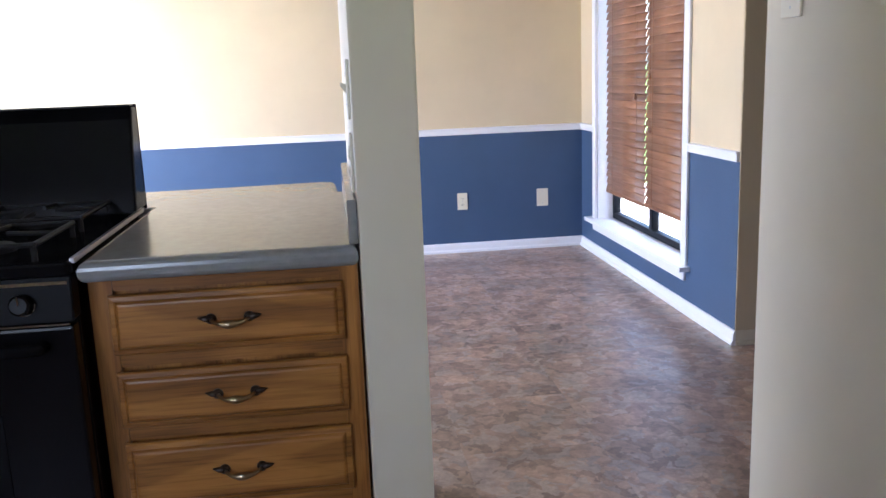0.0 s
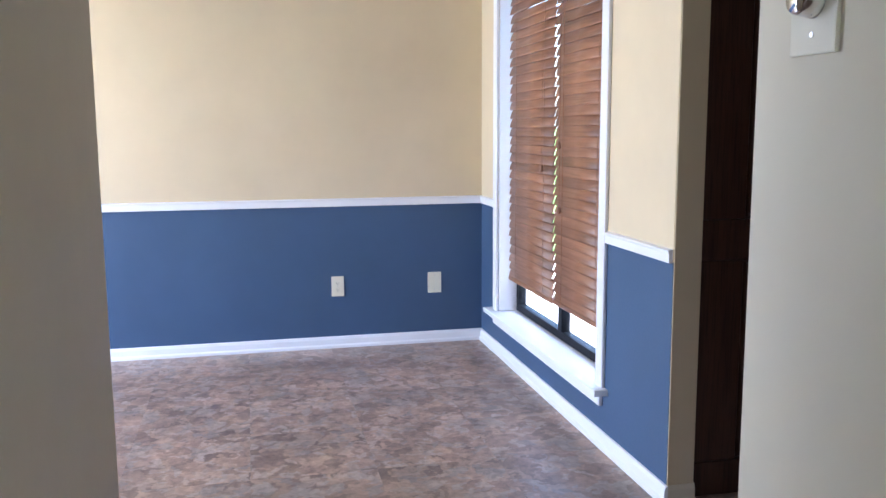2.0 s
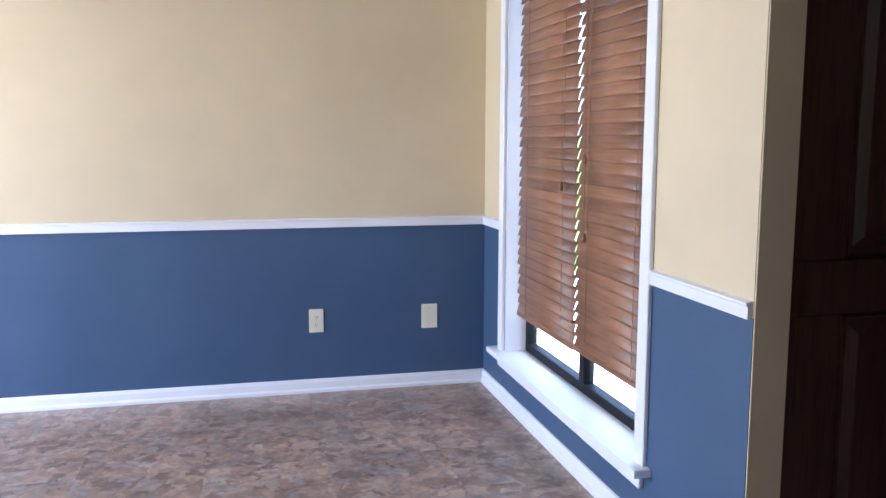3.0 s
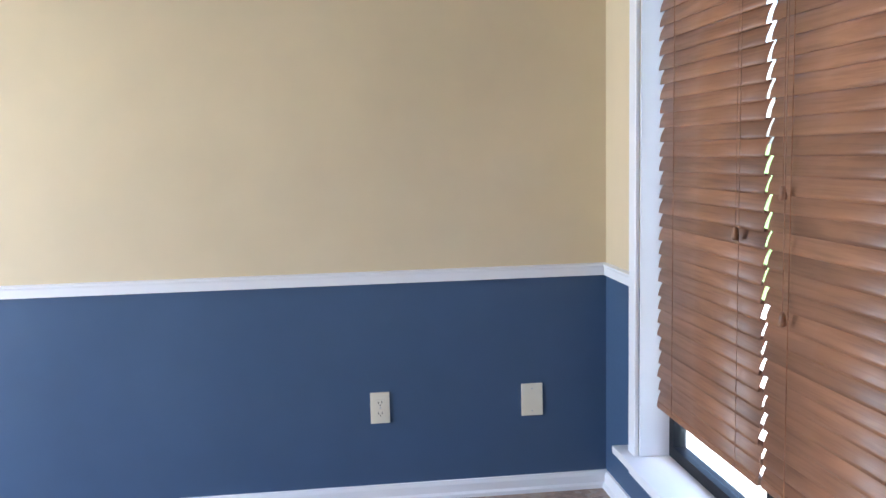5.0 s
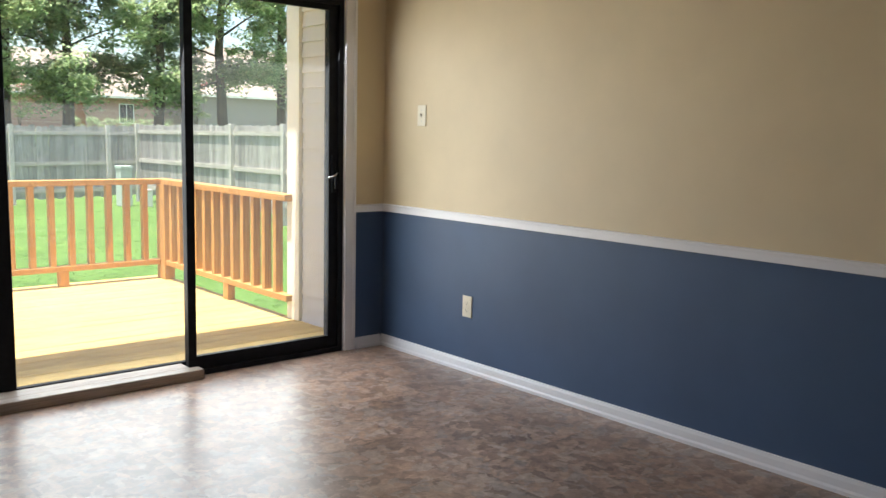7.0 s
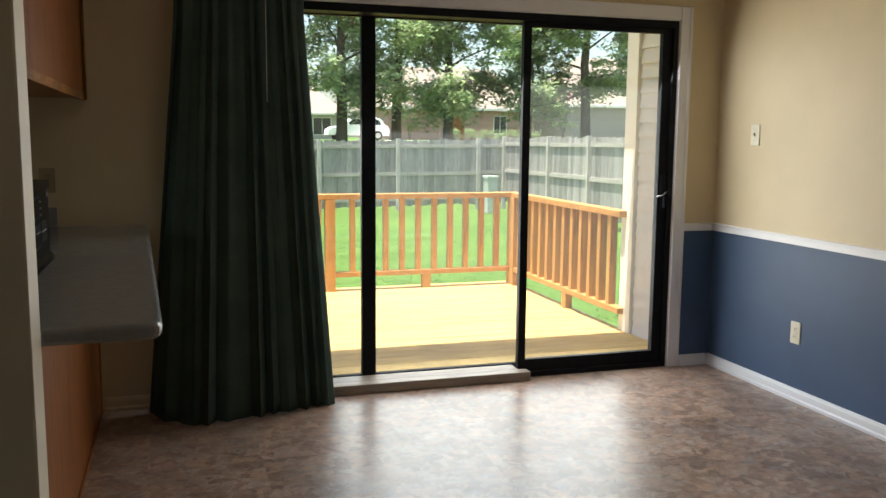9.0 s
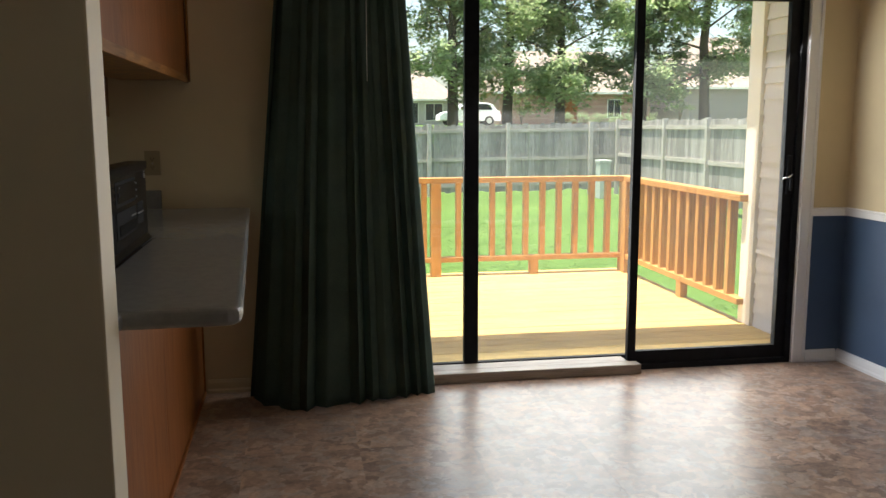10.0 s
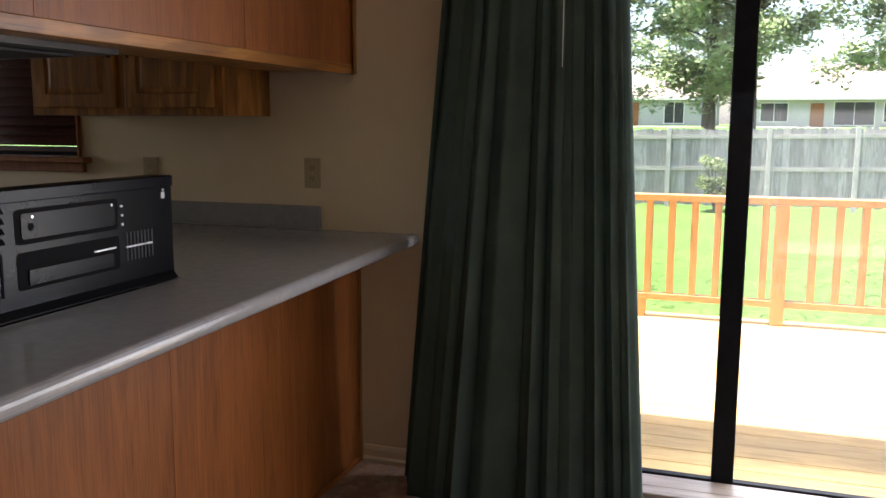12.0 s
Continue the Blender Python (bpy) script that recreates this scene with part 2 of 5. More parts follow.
ENAMEL = plain("black_enamel", (0.005, 0.005, 0.006), 0.14, 0, 0.11, 0.3, 6, 0.02)
BLACK = plain("black_sheet_steel", (0.005, 0.005, 0.006), 0.24, 0.0, 0.13, 0.3, 8, 0.10)
IRON = plain("cast_iron", (0.012, 0.012, 0.013), 0.6, 0.3, 0.5, 0.4, 30, 0.3)
STEEL = plain("bare_steel", (0.55, 0.55, 0.56), 0.30, 1.0, 0.5, 0.1, 20, 0.05)
CHROME = plain("chrome", (0.78, 0.78, 0.80), 0.10, 1.0, 0.5, 0.05, 10, 0.0)
BRASS = plain("antique_brass", (0.42, 0.33, 0.20), 0.30, 1.0, 0.5, 0.25, 60, 0.05)
BRASS_DARK = plain("dark_antique_brass", (0.07, 0.055, 0.045), 0.35, 0.8, 0.5, 0.3, 60, 0.05)
BRONZE = plain("black_anodised_aluminium", (0.013, 0.014, 0.017), 0.5, 0.0, 0.09, 0.25, 20, 0.03)
PLASTIC = plain("ivory_plastic", (0.74, 0.69, 0.56), 0.35, 0, 0.5, 0.04, 10, 0.0)
ALMOND = plain("aged_almond_plastic", (0.40, 0.32, 0.19), 0.4, 0, 0.5, 0.06, 10, 0.0)
PLASTIC_DK = plain("brown_plastic", (0.010, 0.009, 0.010), 0.4, 0, 0.5, 0.1, 10, 0.0)
PANEL = plain("black_control_panel", (0.004, 0.004, 0.005), 0.5, 0, 0.10, 0.2, 8, 0.02)
# Near-black that paints the shade of hollows onto flat plates.
RECESS_SHADE = plain("recess_shade_black", (0.0015, 0.0015, 0.0018), 0.7, 0, 0.1)
HOODGREY = plain("grey_hood_enamel", (0.085, 0.080, 0.075), 0.35, 0, 0.4, 0.1, 8, 0.03)
SLOT = plain("dark_slot", (0.02, 0.018, 0.015), 0.8)
CURTAIN = cloth("dark_green_curtain_cloth", (0.082, 0.122, 0.105))
CORD = plain("white_cord", (0.75, 0.75, 0.72), 0.7)
THRESH = wood("pale_threshold_board", (0.24, 0.19, 0.155), (0.40, 0.33, 0.27), "y", 0.4)
DECKWOOD = wood("stained_deck_board", (0.52, 0.325, 0.105), (0.71, 0.490, 0.180), "y", 0.6, 0.9, tone=0.10)
RAILWOOD = wood("stained_rail_wood", (0.42, 0.195, 0.055), (0.60, 0.315, 0.098), "z", 0.6, 0.9)
RAILWOOD_Y = wood("stained_rail_wood_long", (0.42, 0.195, 0.055), (0.60, 0.315, 0.098), "y", 0.6, 0.9)
FENCEWOOD = wood("weathered_fence_wood", (0.15, 0.142, 0.134), (0.42, 0.40, 0.375), "z", 0.8, 1.2, tone=0.34)
FENCEPOST = wood("pale_fence_post_wood", (0.34, 0.315, 0.28), (0.56, 0.525, 0.48), "z", 0.8, 1.2)
FENCERAIL = wood("pale_fence_rail_wood", (0.30, 0.272, 0.24), (0.52, 0.48, 0.43), "x", 0.8, 1.2)
TANWALL = paint("pale_house_paint", (0.40, 0.385, 0.36), rough=0.7, vary=0.08, grain=20)
SIDING = paint("pale_siding_paint", (0.60, 0.58, 0.575), rough=0.6, vary=0.05, grain=40)
WHITE_EXT = paint("white_exterior_paint", (0.78, 0.76, 0.71), rough=0.6)
GLASS = glass_pane()
LAWN = ground_material()
LEAF = leaf("tree_leaf", (0.22, 0.31, 0.15), (0.50, 0.59, 0.35))
SHRUB = leaf("shrub_leaf", (0.10, 0.17, 0.05), (0.36, 0.42, 0.22))
GRASS = leaf("grass_blade", (0.10, 0.18, 0.038), (0.16, 0.26, 0.06))
BARK = wood("tree_bark", (0.045, 0.036, 0.03), (0.13, 0.105, 0.085), "z", 0.9, 2.0, relief=0.9)
BRICK = brick_material("pink_brick", (0.36, 0.20, 0.165), (0.44, 0.27, 0.225), (0.45, 0.40, 0.36))
GREYBRICK = brick_material("grey_brick", (0.27, 0.235, 0.225), (0.33, 0.29, 0.275), (0.38, 0.35, 0.33))
SHINGLE = plain("roof_shingle", (0.31, 0.25, 0.215), 0.9, 0, 0.2, 0.25, 3, 0.5)
CONCRETE = plain("pale_concrete", (0.55, 0.52, 0.48), 0.9, 0, 0.2, 0.12, 2, 0.3)
DARKGLASS = plain("dark_window_glass", (0.03, 0.035, 0.04), 0.08, 0, 0.6)
CARPAINT = plain("white_car_paint", (0.80, 0.80, 0.81), 0.2, 0, 0.6, 0.02)
RUBBER = plain("tyre_rubber", (0.02, 0.02, 0.02), 0.8)
REDLIGHT = plain("red_lens", (0.35, 0.02, 0.02), 0.2)
UTILITY = plain("pale_green_steel", (0.42, 0.46, 0.42), 0.6)


# ---- building helpers ----
def box(bm, x0, x1, y0, y1, z0, z1, bevel=0.0, seg=1):
    vs = [bm.verts.new(p) for p in ((x0, y0, z0), (x1, y0, z0), (x1, y1, z0), (x0, y1, z0), (x0, y0, z1), (x1, y0, z1), (x1, y1, z1), (x0, y1, z1))]
    fs = [bm.faces.new([vs[i] for i in q]) for q in ((3, 2, 1, 0), (4, 5, 6, 7), (0, 1, 5, 4), (1, 2, 6, 5), (2, 3, 7, 6), (3, 0, 4, 7))]
    if bevel:
        es = {e for f in fs for e in f.edges}
        bmesh.ops.bevel(bm, geom=list(es), offset=bevel, segments=seg, affect="EDGES", profile=0.7)
    return bm


def boxed(*a, **k):
    return box(bmesh.new(), *a, **k)


def boxes(*many, bevel=0.0):
    bm = bmesh.new()
    for b in many:
        box(bm, *b, bevel=bevel)
    return bm


def prism(bm, pts, axis, a, b, bevel=0.0, seg=2):
    """A flat outline pushed along an axis from a to b. Outline: (y, z) for x, (x, z) for y, (x, y) for z."""
    put = {"x": lambda p, t: (t, p[0], p[1]), "y": lambda p, t: (p[0], t, p[1]), "z": lambda p, t: (p[0], p[1], t)}[axis]
    lo, hi = [bm.verts.new(put(p, a)) for p in pts], [bm.verts.new(put(p, b)) for p in pts]
    fs = [bm.faces.new(lo), bm.faces.new(hi[::-1])]
    n = len(pts)
    fs += [bm.faces.new((lo[i], hi[i], hi[(i + 1) % n], lo[(i + 1) % n])) for i in range(n)]
    bmesh.ops.recalc_face_normals(bm, faces=fs)
    if bevel:
        es = {e for f in fs[:2] for e in f.edges}
        bmesh.ops.bevel(bm, geom=list(es), offset=bevel, segments=seg, affect="EDGES", profile=0.5)
    return bm


def tube(bm, points, radii, sides=10, cap=True):
    rings = []
    pts = [Vector(p) for p in points]
    for i, p in enumerate(pts):
        d = (pts[min(i + 1, len(pts) - 1)] - pts[max(i - 1, 0)]).normalized()
        u = d.cross(Vector((0, 0, 1)) if abs(d.z) < 0.9 else Vector((1, 0, 0))).normalized()
        w = d.cross(u)
        r = radii[i] if hasattr(radii, "__len__") else radii
        rings.append([bm.verts.new(p + r * (math.cos(2 * math.pi * k / sides) * u + math.sin(2 * math.pi * k / sides) * w)) for k in range(sides)])
    for a, b in zip(rings, rings[1:]):
        for k in range(sides):
            bm.faces.new((a[k], a[(k + 1) % sides], b[(k + 1) % sides], b[k]))
    if cap:
        bm.faces.new(rings[0][::-1])
        bm.faces.new(rings[-1])
    return bm


def disc(bm, centre, axis, radius, depth, sides=20, bevel=0.0):
    c, d = Vector(centre), Vector(axis).normalized()
    return tube(bm, [c, c + d * depth], radius, sides) if not bevel else tube(bm, [c, c + d * (depth - bevel), c + d * depth], [radius, radius, radius - bevel], sides)


def link(name, bm, mat, smooth=False):
    me = bpy.data.meshes.new(name)
    bmesh.ops.recalc_face_normals(bm, faces=bm.faces)
    bm.to_mesh(me)
    bm.free()
    for m in mat if isinstance(mat, (list, tuple)) else (mat,):
        me.materials.append(m)
    if smooth:
        for p in me.polygons:
            p.use_smooth = True
    return new(name, me)


def part(name, bm, mat, parent, label="", smooth=False):
    ob = link(name, bm, mat, smooth)
    ob.parent = parent
    if label:
        tagged(ob, label)
    return ob


def thing(name, label, category, group="", kind="", at=(0, 0, 0)):
    ob = new(name)
    ob.location = at
    ob.empty_display_size = 0.1
    return tagged(ob, label, category, group, kind)


def structure(name, bm, mat, label, category, smooth=False):
    return tagged(link(name, bm, mat, smooth), label, category, "", "structure")


def repeat(mesh_ob, name, places, parent):
    """Objects of their own on one mesh, under parent, at the places given."""
    for m in places:
        ob = new(name, mesh_ob.data)
        ob.parent = parent
        ob.matrix_local = m


# ---- the plan ----
WEST, NORTH, HIGH, RAIL = -4.045, 0.0, 2.44, 0.815
DOOR_N, DOOR_S, DOOR_TOP = -0.285, -3.00, 2.015
WIN_N, WIN_S, WIN_LOW, WIN_TOP = -0.355, -1.755, 0.24, 2.06
END_E = -2.333
WING = -5.125


def two_tone(name, pieces, label, split=RAIL):
    """A painted wall, cream above the chair rail and blue below it, of one mesh with its two paints."""
    bm = bmesh.new()
    for x0, x1, y0, y1, z0, z1 in pieces:
        for a, b in ((z0, min(z1, split)), (max(z0, split), z1)):
            if b - a > 1e-4:
                n = len(bm.faces)
                box(bm, x0, x1, y0, y1, a, b)
                bm.faces.ensure_lookup_table()
                for f in bm.faces[n:]:
                    f.material_index = 1 if b <= split + 1e-6 else 0
    return structure(name, bm, (CREAM, BLUE), label, "wall")


floor = structure("floor", boxes((-4.20, 0.15, -7.4, 0.15, -0.12, -0.0042), (0.1501, 2.2, -4.0, -2.18, -0.12, -0.0042)), SLOT, "brown and grey slate-print vinyl floor with a soft gloss", "floor")
structure("ceiling", boxes((-4.20, 0.15, -7.4, 0.15, HIGH, HIGH + 0.12), (0.1501, 2.2, -4.0, -2.18, HIGH, HIGH + 0.12)), CEIL, "plain off-white ceiling", "ceiling")
two_tone("wall_north", [(-4.20, 0.15, 0.0, 0.15, 0, HIGH)], "wall painted cream above a white chair rail and blue below")
two_tone("wall_east", [(0, 0.098, END_E, -2.18, 0, HIGH), (0, 0.15, -2.18, WIN_S, 0, HIGH), (0, 0.15, WIN_N, 0, 0, HIGH), (0, 0.15, WIN_S, WIN_N, 0, WIN_LOW), (0, 0.15, WIN_S, WIN_N, WIN_TOP, HIGH)], "cream and blue wall around a tall window")
structure("wall_west", boxes((-4.20, WEST, -0.285, 0, RAIL, HIGH), (-4.20, WEST, -3.0, -0.285, DOOR_TOP + 0.03, HIGH), (-4.20, WEST, -4.72, -3.0, 0, HIGH), (-4.20, WEST, -5.7, -4.72, 0, 1.17), (-4.20, WEST, -5.7, -4.72, 2.1, HIGH), (-4.20, WEST, -7.4, -5.7, 0, HIGH)), CREAM, "cream painted wall with the sliding door", "wall")
structure("wall_west_corner", boxed(-4.20, WEST, -0.285, 0, 0, RAIL), BLUE, "narrow blue wall below the chair rail beside the sliding door", "wall")
structure("wall_south", boxes((-4.20, -3.9, -7.4, -7.25, 0, HIGH), (-2.5, -0.58, -7.4, -7.25, 0, HIGH), (-3.9, -2.5, -7.4, -7.25, 0, 1.0), (-3.9, -2.5, -7.4, -7.25, 2.1, HIGH)), CREAM, "plain cream kitchen wall opened for an added unseen window", "wall")
structure("wall_kitchen_east", boxed(-0.712, -0.58, -7.4, -3.875, 0, HIGH), GREY_WHITE, "off-white wall end with two switch plates", "wall")
structure("wall_hall_south", boxed(-0.579, 2.2, -4.0, -3.875, 0, HIGH), DARKWOOD, "plain dark stained hall wall", "wall")
structure("wall_hall_east", boxed(2.05, 2.2, -3.875, -2.23, 0, HIGH), DARKWOOD, "plain dark stained hall wall", "wall")
structure("wall_hall_north", boxed(0.0985, 2.2, -2.28, -2.181, 0, HIGH), DARKWOOD, "dark wall behind stained panelling", "wall")
structure("wall_stub", boxed(-1.677, -1.553, -4.165, -3.335, 0, HIGH, bevel=0.006, seg=2), GREY_WHITE, "painted post wall closing the end of the kitchen counter", "wall")
structure("wall_corner_strip", boxed(0.002, 0.097, -2.338, -2.334, 0.065, HIGH), CREAM, "narrow cream wall end beside the dark panelling", "wall")


# ---- boards along the walls ----
def run(name, y_or_x, pts, along, face, label, category, mat=None):
    """A moulding of the outline pts (out from the wall, up), run from a to b. face: which way it stands out."""
    bm = bmesh.new()
    for wall, a, b in y_or_x:
        if along == "x":
            prism(bm, [(wall + face * o, z) for o, z in pts], "x", a, b)
        else:
            prism(bm, [(wall + face * o, z) for o, z in pts], "y", a, b)
    return structure(name, bm, mat or TRIM, label, category)


BASE = [(0.0, 0), (0.020, 0), (0.020, 0.014), (0.013, 0.022), (0.012, 0.050), (0.007, 0.064), (0.0, 0.066)]
RAILP = [(0.0, 0.812), (0.013, 0.812), (0.013, 0.842), (0.017, 0.846), (0.017, 0.853), (0.0, 0.857)]
run("baseboard_north", [(0.0, WEST, 0.0)], BASE, "x", -1, "white painted baseboard on the blue wall", "baseboard")
run("baseboard_east", [(0.0, END_E - 0.014, -0.02)], BASE, "y", -1, "white painted baseboard under the window", "baseboard")
run("baseboard_west", [(WEST, -0.205, -0.02)], BASE, "y", 1, "short white baseboard beside the sliding door", "baseboard")
run("baseboard_west_south", [(WEST, -3.41, -3.02)], BASE, "y", 1, "cream painted baseboard under the counter overhang", "baseboard", CREAM)
run("baseboard_wall_end", [(END_E, 0.0, 0.10)], BASE, "x", -1, "off-white baseboard round the wall end", "baseboard", GREY_WHITE)
run("chair_rail_north", [(0.0, WEST, 0.0)], RAILP, "x", -1, "white chair rail between blue and cream paint", "chair rail")
run("chair_rail_east", [(0.0, END_E + 0.004, -1.818), (0.0, -0.296, -0.018)], RAILP, "y", -1, "white chair rail meeting the window casing", "chair rail")
run("chair_rail_west", [(WEST, -0.208, -0.018)], RAILP, "y", 1, "short white chair rail beside the sliding door", "chair rail")

# ---- east window and its blinds ----
win = thing("window_1", "tall window in a white painted casing with a deep sill", "window", kind="structure")
part("casing", boxes((-0.016, 0, -1.818, -1.755, WIN_LOW, WIN_TOP + 0.07), (-0.016, 0, WIN_N, -0.293, WIN_LOW, WIN_TOP + 0.07), (-0.016, 0, WIN_S, WIN_N, WIN_TOP, WIN_TOP + 0.07), bevel=0.003), TRIM, win)
part("window_sill", boxed(-0.055, 0.125, -1.845, -0.235, WIN_LOW - 0.022, WIN_LOW + 0.004, bevel=0.006, seg=2), TRIM, win, "white painted window sill")
part("apron", boxed(-0.018, 0, -1.80, -0.30, WIN_LOW - 0.075, WIN_LOW - 0.022, bevel=0.004), TRIM, win)
part("reveal", boxes((0.0, 0.15, WIN_N - 0.012, WIN_N - 0.002, WIN_LOW + 0.006, WIN_TOP - 0.002), (0.0, 0.15, WIN_S + 0.002, WIN_S + 0.012, WIN_LOW + 0.006, WIN_TOP - 0.002), (0.0, 0.15, WIN_S + 0.014, WIN_N - 0.014, WIN_TOP - 0.012, WIN_TOP - 0.002)), TRIM, win)
part("frame", boxes((0.10, 0.145, WIN_S + 0.014, WIN_S + 0.05, WIN_LOW + 0.006, WIN_TOP - 0.014), (0.10, 0.145, WIN_N - 0.05, WIN_N - 0.014, WIN_LOW + 0.006, WIN_TOP - 0.014), (0.10, 0.145, WIN_S + 0.05, WIN_N - 0.05, WIN_LOW + 0.006, WIN_LOW + 0.045), (0.10, 0.145, WIN_S + 0.05, WIN_N - 0.05, WIN_TOP - 0.05, WIN_TOP - 0.014)), BRONZE, win, "black aluminium window frame")
part("meeting_rail", boxed(0.094, 0.14, -1.085, -1.035, WIN_LOW + 0.046, WIN_TOP - 0.051, bevel=0.003), BRONZE, win)
for a, b in ((-1.705, -1.086), (-1.034, -0.405)):
    p = part("pane", boxed(0.119, 0.123, a, b, WIN_LOW + 0.046, WIN_TOP - 0.051), GLASS, win)
    p.visible_shadow = False


def slat_blind(y0, y1, x, low, top, pitch, mat, label, tilt=74, group="", lift=0.0):
    """A wood slat blind drawn down and closed: head rail, cupped slats, bottom rail and ladder cords."""
    b = thing("slat_blind", label, "window blind", group)
    mid, wide = (y0 + y1) / 2, y1 - y0
    part("head_rail", boxed(x - 0.03, x + 0.03, y0, y1, top - 0.05, top, bevel=0.003), mat, b)
    bm = bmesh.new()
    half, n = 0.0265, 6
    outline = [(half * (2 * i / n - 1), 0.0035 * (1 - (2 * i / n - 1) ** 2)) for i in range(n + 1)]
    outline = outline + [(u, v - 0.0028) for u, v in reversed(outline)]
    prism(bm, [(u, v) for u, v in outline], "y", -wide / 2, wide / 2)
    first = link("slat", bm, mat, True)
    rnd = random.Random(int(abs(y0) * 1000))
    spots, z = [], low + 0.03 + lift
    while z < top - 0.07:
        wob = rnd.uniform(-2.0, 2.0)
        spots.append(pose(x, mid + rnd.uniform(-0.007, 0.007), z + rnd.uniform(-0.0015, 0.0015), rnd.uniform(-0.12, 0.12), tilt + wob, 0))
        z += pitch
    first.parent = b
    first.matrix_local = spots[0]
    repeat(first, "slat", spots[1:], b)
    part("bottom_rail", boxed(x - 0.012, x + 0.012, y0, y1, low - 0.012, low + 0.012, bevel=0.004), mat, b)
    for f in (0.16, 0.80):
        y = y0 + wide * f
        part("ladder_cord", boxes((x - 0.017, x - 0.0155, y - 0.0012, y + 0.0012, low, top - 0.05), (x + 0.0155, x + 0.017, y - 0.0012, y + 0.0012, low, top - 0.05)), mat, b)
    return b


near_blind = slat_blind(-1.715, -1.110, 0.05, 0.445, 2.045, 0.0445, BLINDWOOD, "reddish-brown wooden slat blind, closed, above the window sill", -70, "blinds in the tall window")
far_blind = slat_blind(-1.089, -0.415, 0.05, 0.440, 2.045, 0.0445, BLINDWOOD, "reddish-brown wooden slat blind, closed, beside its twin", -70, "blinds in the tall window")


def tassel(blind, y, z):
    """A small turned wooden cord end hanging on a thin cord before the slats."""
    ob = part("tassel", tube(bmesh.new(), [(0.019, y, z + 0.017), (0.019, y, z + 0.010), (0.019, y, z - 0.012), (0.019, y, z - 0.017)], [0.004, 0.007, 0.010, 0.006], 10), BLINDWOOD, blind, "small turned wooden cord end", True)
    part("pull_cord", tube(bmesh.new(), [(0.019, y, z + 0.017), (0.019, y, 1.99)], 0.0011, 5), BLINDWOOD, ob)


for y, z in ((-1.223, 1.168), (-1.233, 0.882), (-1.675, 0.955)):
    tassel(near_blind, y, z)
tassel(far_blind, -0.994, 1.055)

# ---- sliding door ----
door = thing("door_1", "three-panel sliding glass door in a black metal frame", "sliding door", kind="structure")
FX0, FX1 = -4.20, -4.06
part("outer_frame", boxes((FX0, FX1 + 0.012, -0.318, -0.288, 0.0, DOOR_TOP), (FX0, FX1 + 0.012, -2.99, -2.945, 0.0, DOOR_TOP), (FX0, FX1 + 0.012, -2.945, -0.318, DOOR_TOP - 0.045, DOOR_TOP), (FX0, FX1 + 0.012, -2.945, -0.318, 0.0, 0.028)), BRONZE, door)


def sash(name, y0, y1, x, left, right, low, head=0.075):
    s = part(name, boxes((x - 0.016, x + 0.016, y0, y0 + left, 0.03, DOOR_TOP - 0.046), (x - 0.016, x + 0.016, y1 - right, y1, 0.03, DOOR_TOP - 0.046), (x - 0.016, x + 0.016, y0 + left, y1 - right, 0.03, low), (x - 0.016, x + 0.016, y0 + left, y1 - right, DOOR_TOP - head, DOOR_TOP - 0.046)), BRONZE, door)
    p = part("pane", boxed(x - 0.002, x + 0.002, y0 + left, y1 - right, low, DOOR_TOP - head), GLASS, s)
    p.visible_shadow = False
    return s


right_sash = sash("sliding_sash", -1.228, -0.319, -4.083, 0.044, 0.056, 0.098)
sash("fixed_sash", -2.064, -1.150, -4.18, 0.036, 0.040, 0.054, 0.052)
sash("fixed_sash", -2.944, -2.065, -4.18, 0.040, 0.036, 0.054, 0.052)
part("mullion", boxed(-4.199, -4.158, -2.1035, -2.0275, 0.0285, DOOR_TOP - 0.0465, bevel=0.003), BRONZE, door)
part("latch_plate", boxed(-4.066, -4.054, -0.362, -0.332, 0.93, 1.14, bevel=0.004), BRONZE, right_sash)
bm = tube(bmesh.new(), [(-4.052, -0.345, 1.045), (-4.025, -0.347, 1.04), (-4.018, -0.370, 1.025), (-4.018, -0.405, 1.018)], 0.005, 8)
part("latch_lever", bm, CHROME, right_sash, "small bright lever", True)
part("pull_handle", boxed(-4.052, -4.03, -0.352, -0.338, 0.95, 1.02, bevel=0.005), BRONZE, right_sash)
part("casing", boxes((WEST, WEST + 0.016, -0.286, -0.211, 0, 2.09), (WEST, WEST + 0.016, -3.08, -0.287, DOOR_TOP, 2.09), bevel=0.004), TRIM, door, "white painted casing")
part("casing_step", boxes((WEST + 0.016, WEST + 0.022, -0.232, -0.213, 0.001, 2.088), bevel=0.002), TRIM, door)
part("jamb_liner", boxes((-4.059, WEST, -0.289, -0.2855, 0, DOOR_TOP), (-4.059, WEST, -2.945, -0.29, DOOR_TOP - 0.004, DOOR_TOP)), TRIM, door)
tagged(link("threshold_board", boxes((-4.046, -3.975, -2.98, -1.186, 0.0, 0.052), (-4.150, -4.0465, -2.94, -1.232, 0.029, 0.0515), bevel=0.003), THRESH), "pale board lying along the foot of the fixed glass panels", "threshold", kind="structure")
tagged(link("door_track", boxed(-4.2145, -4.2005, -3.0, -0.285, -0.03, 0.012, bevel=0.003), BRONZE), "black metal track under the sliding door", "door track", kind="structure")


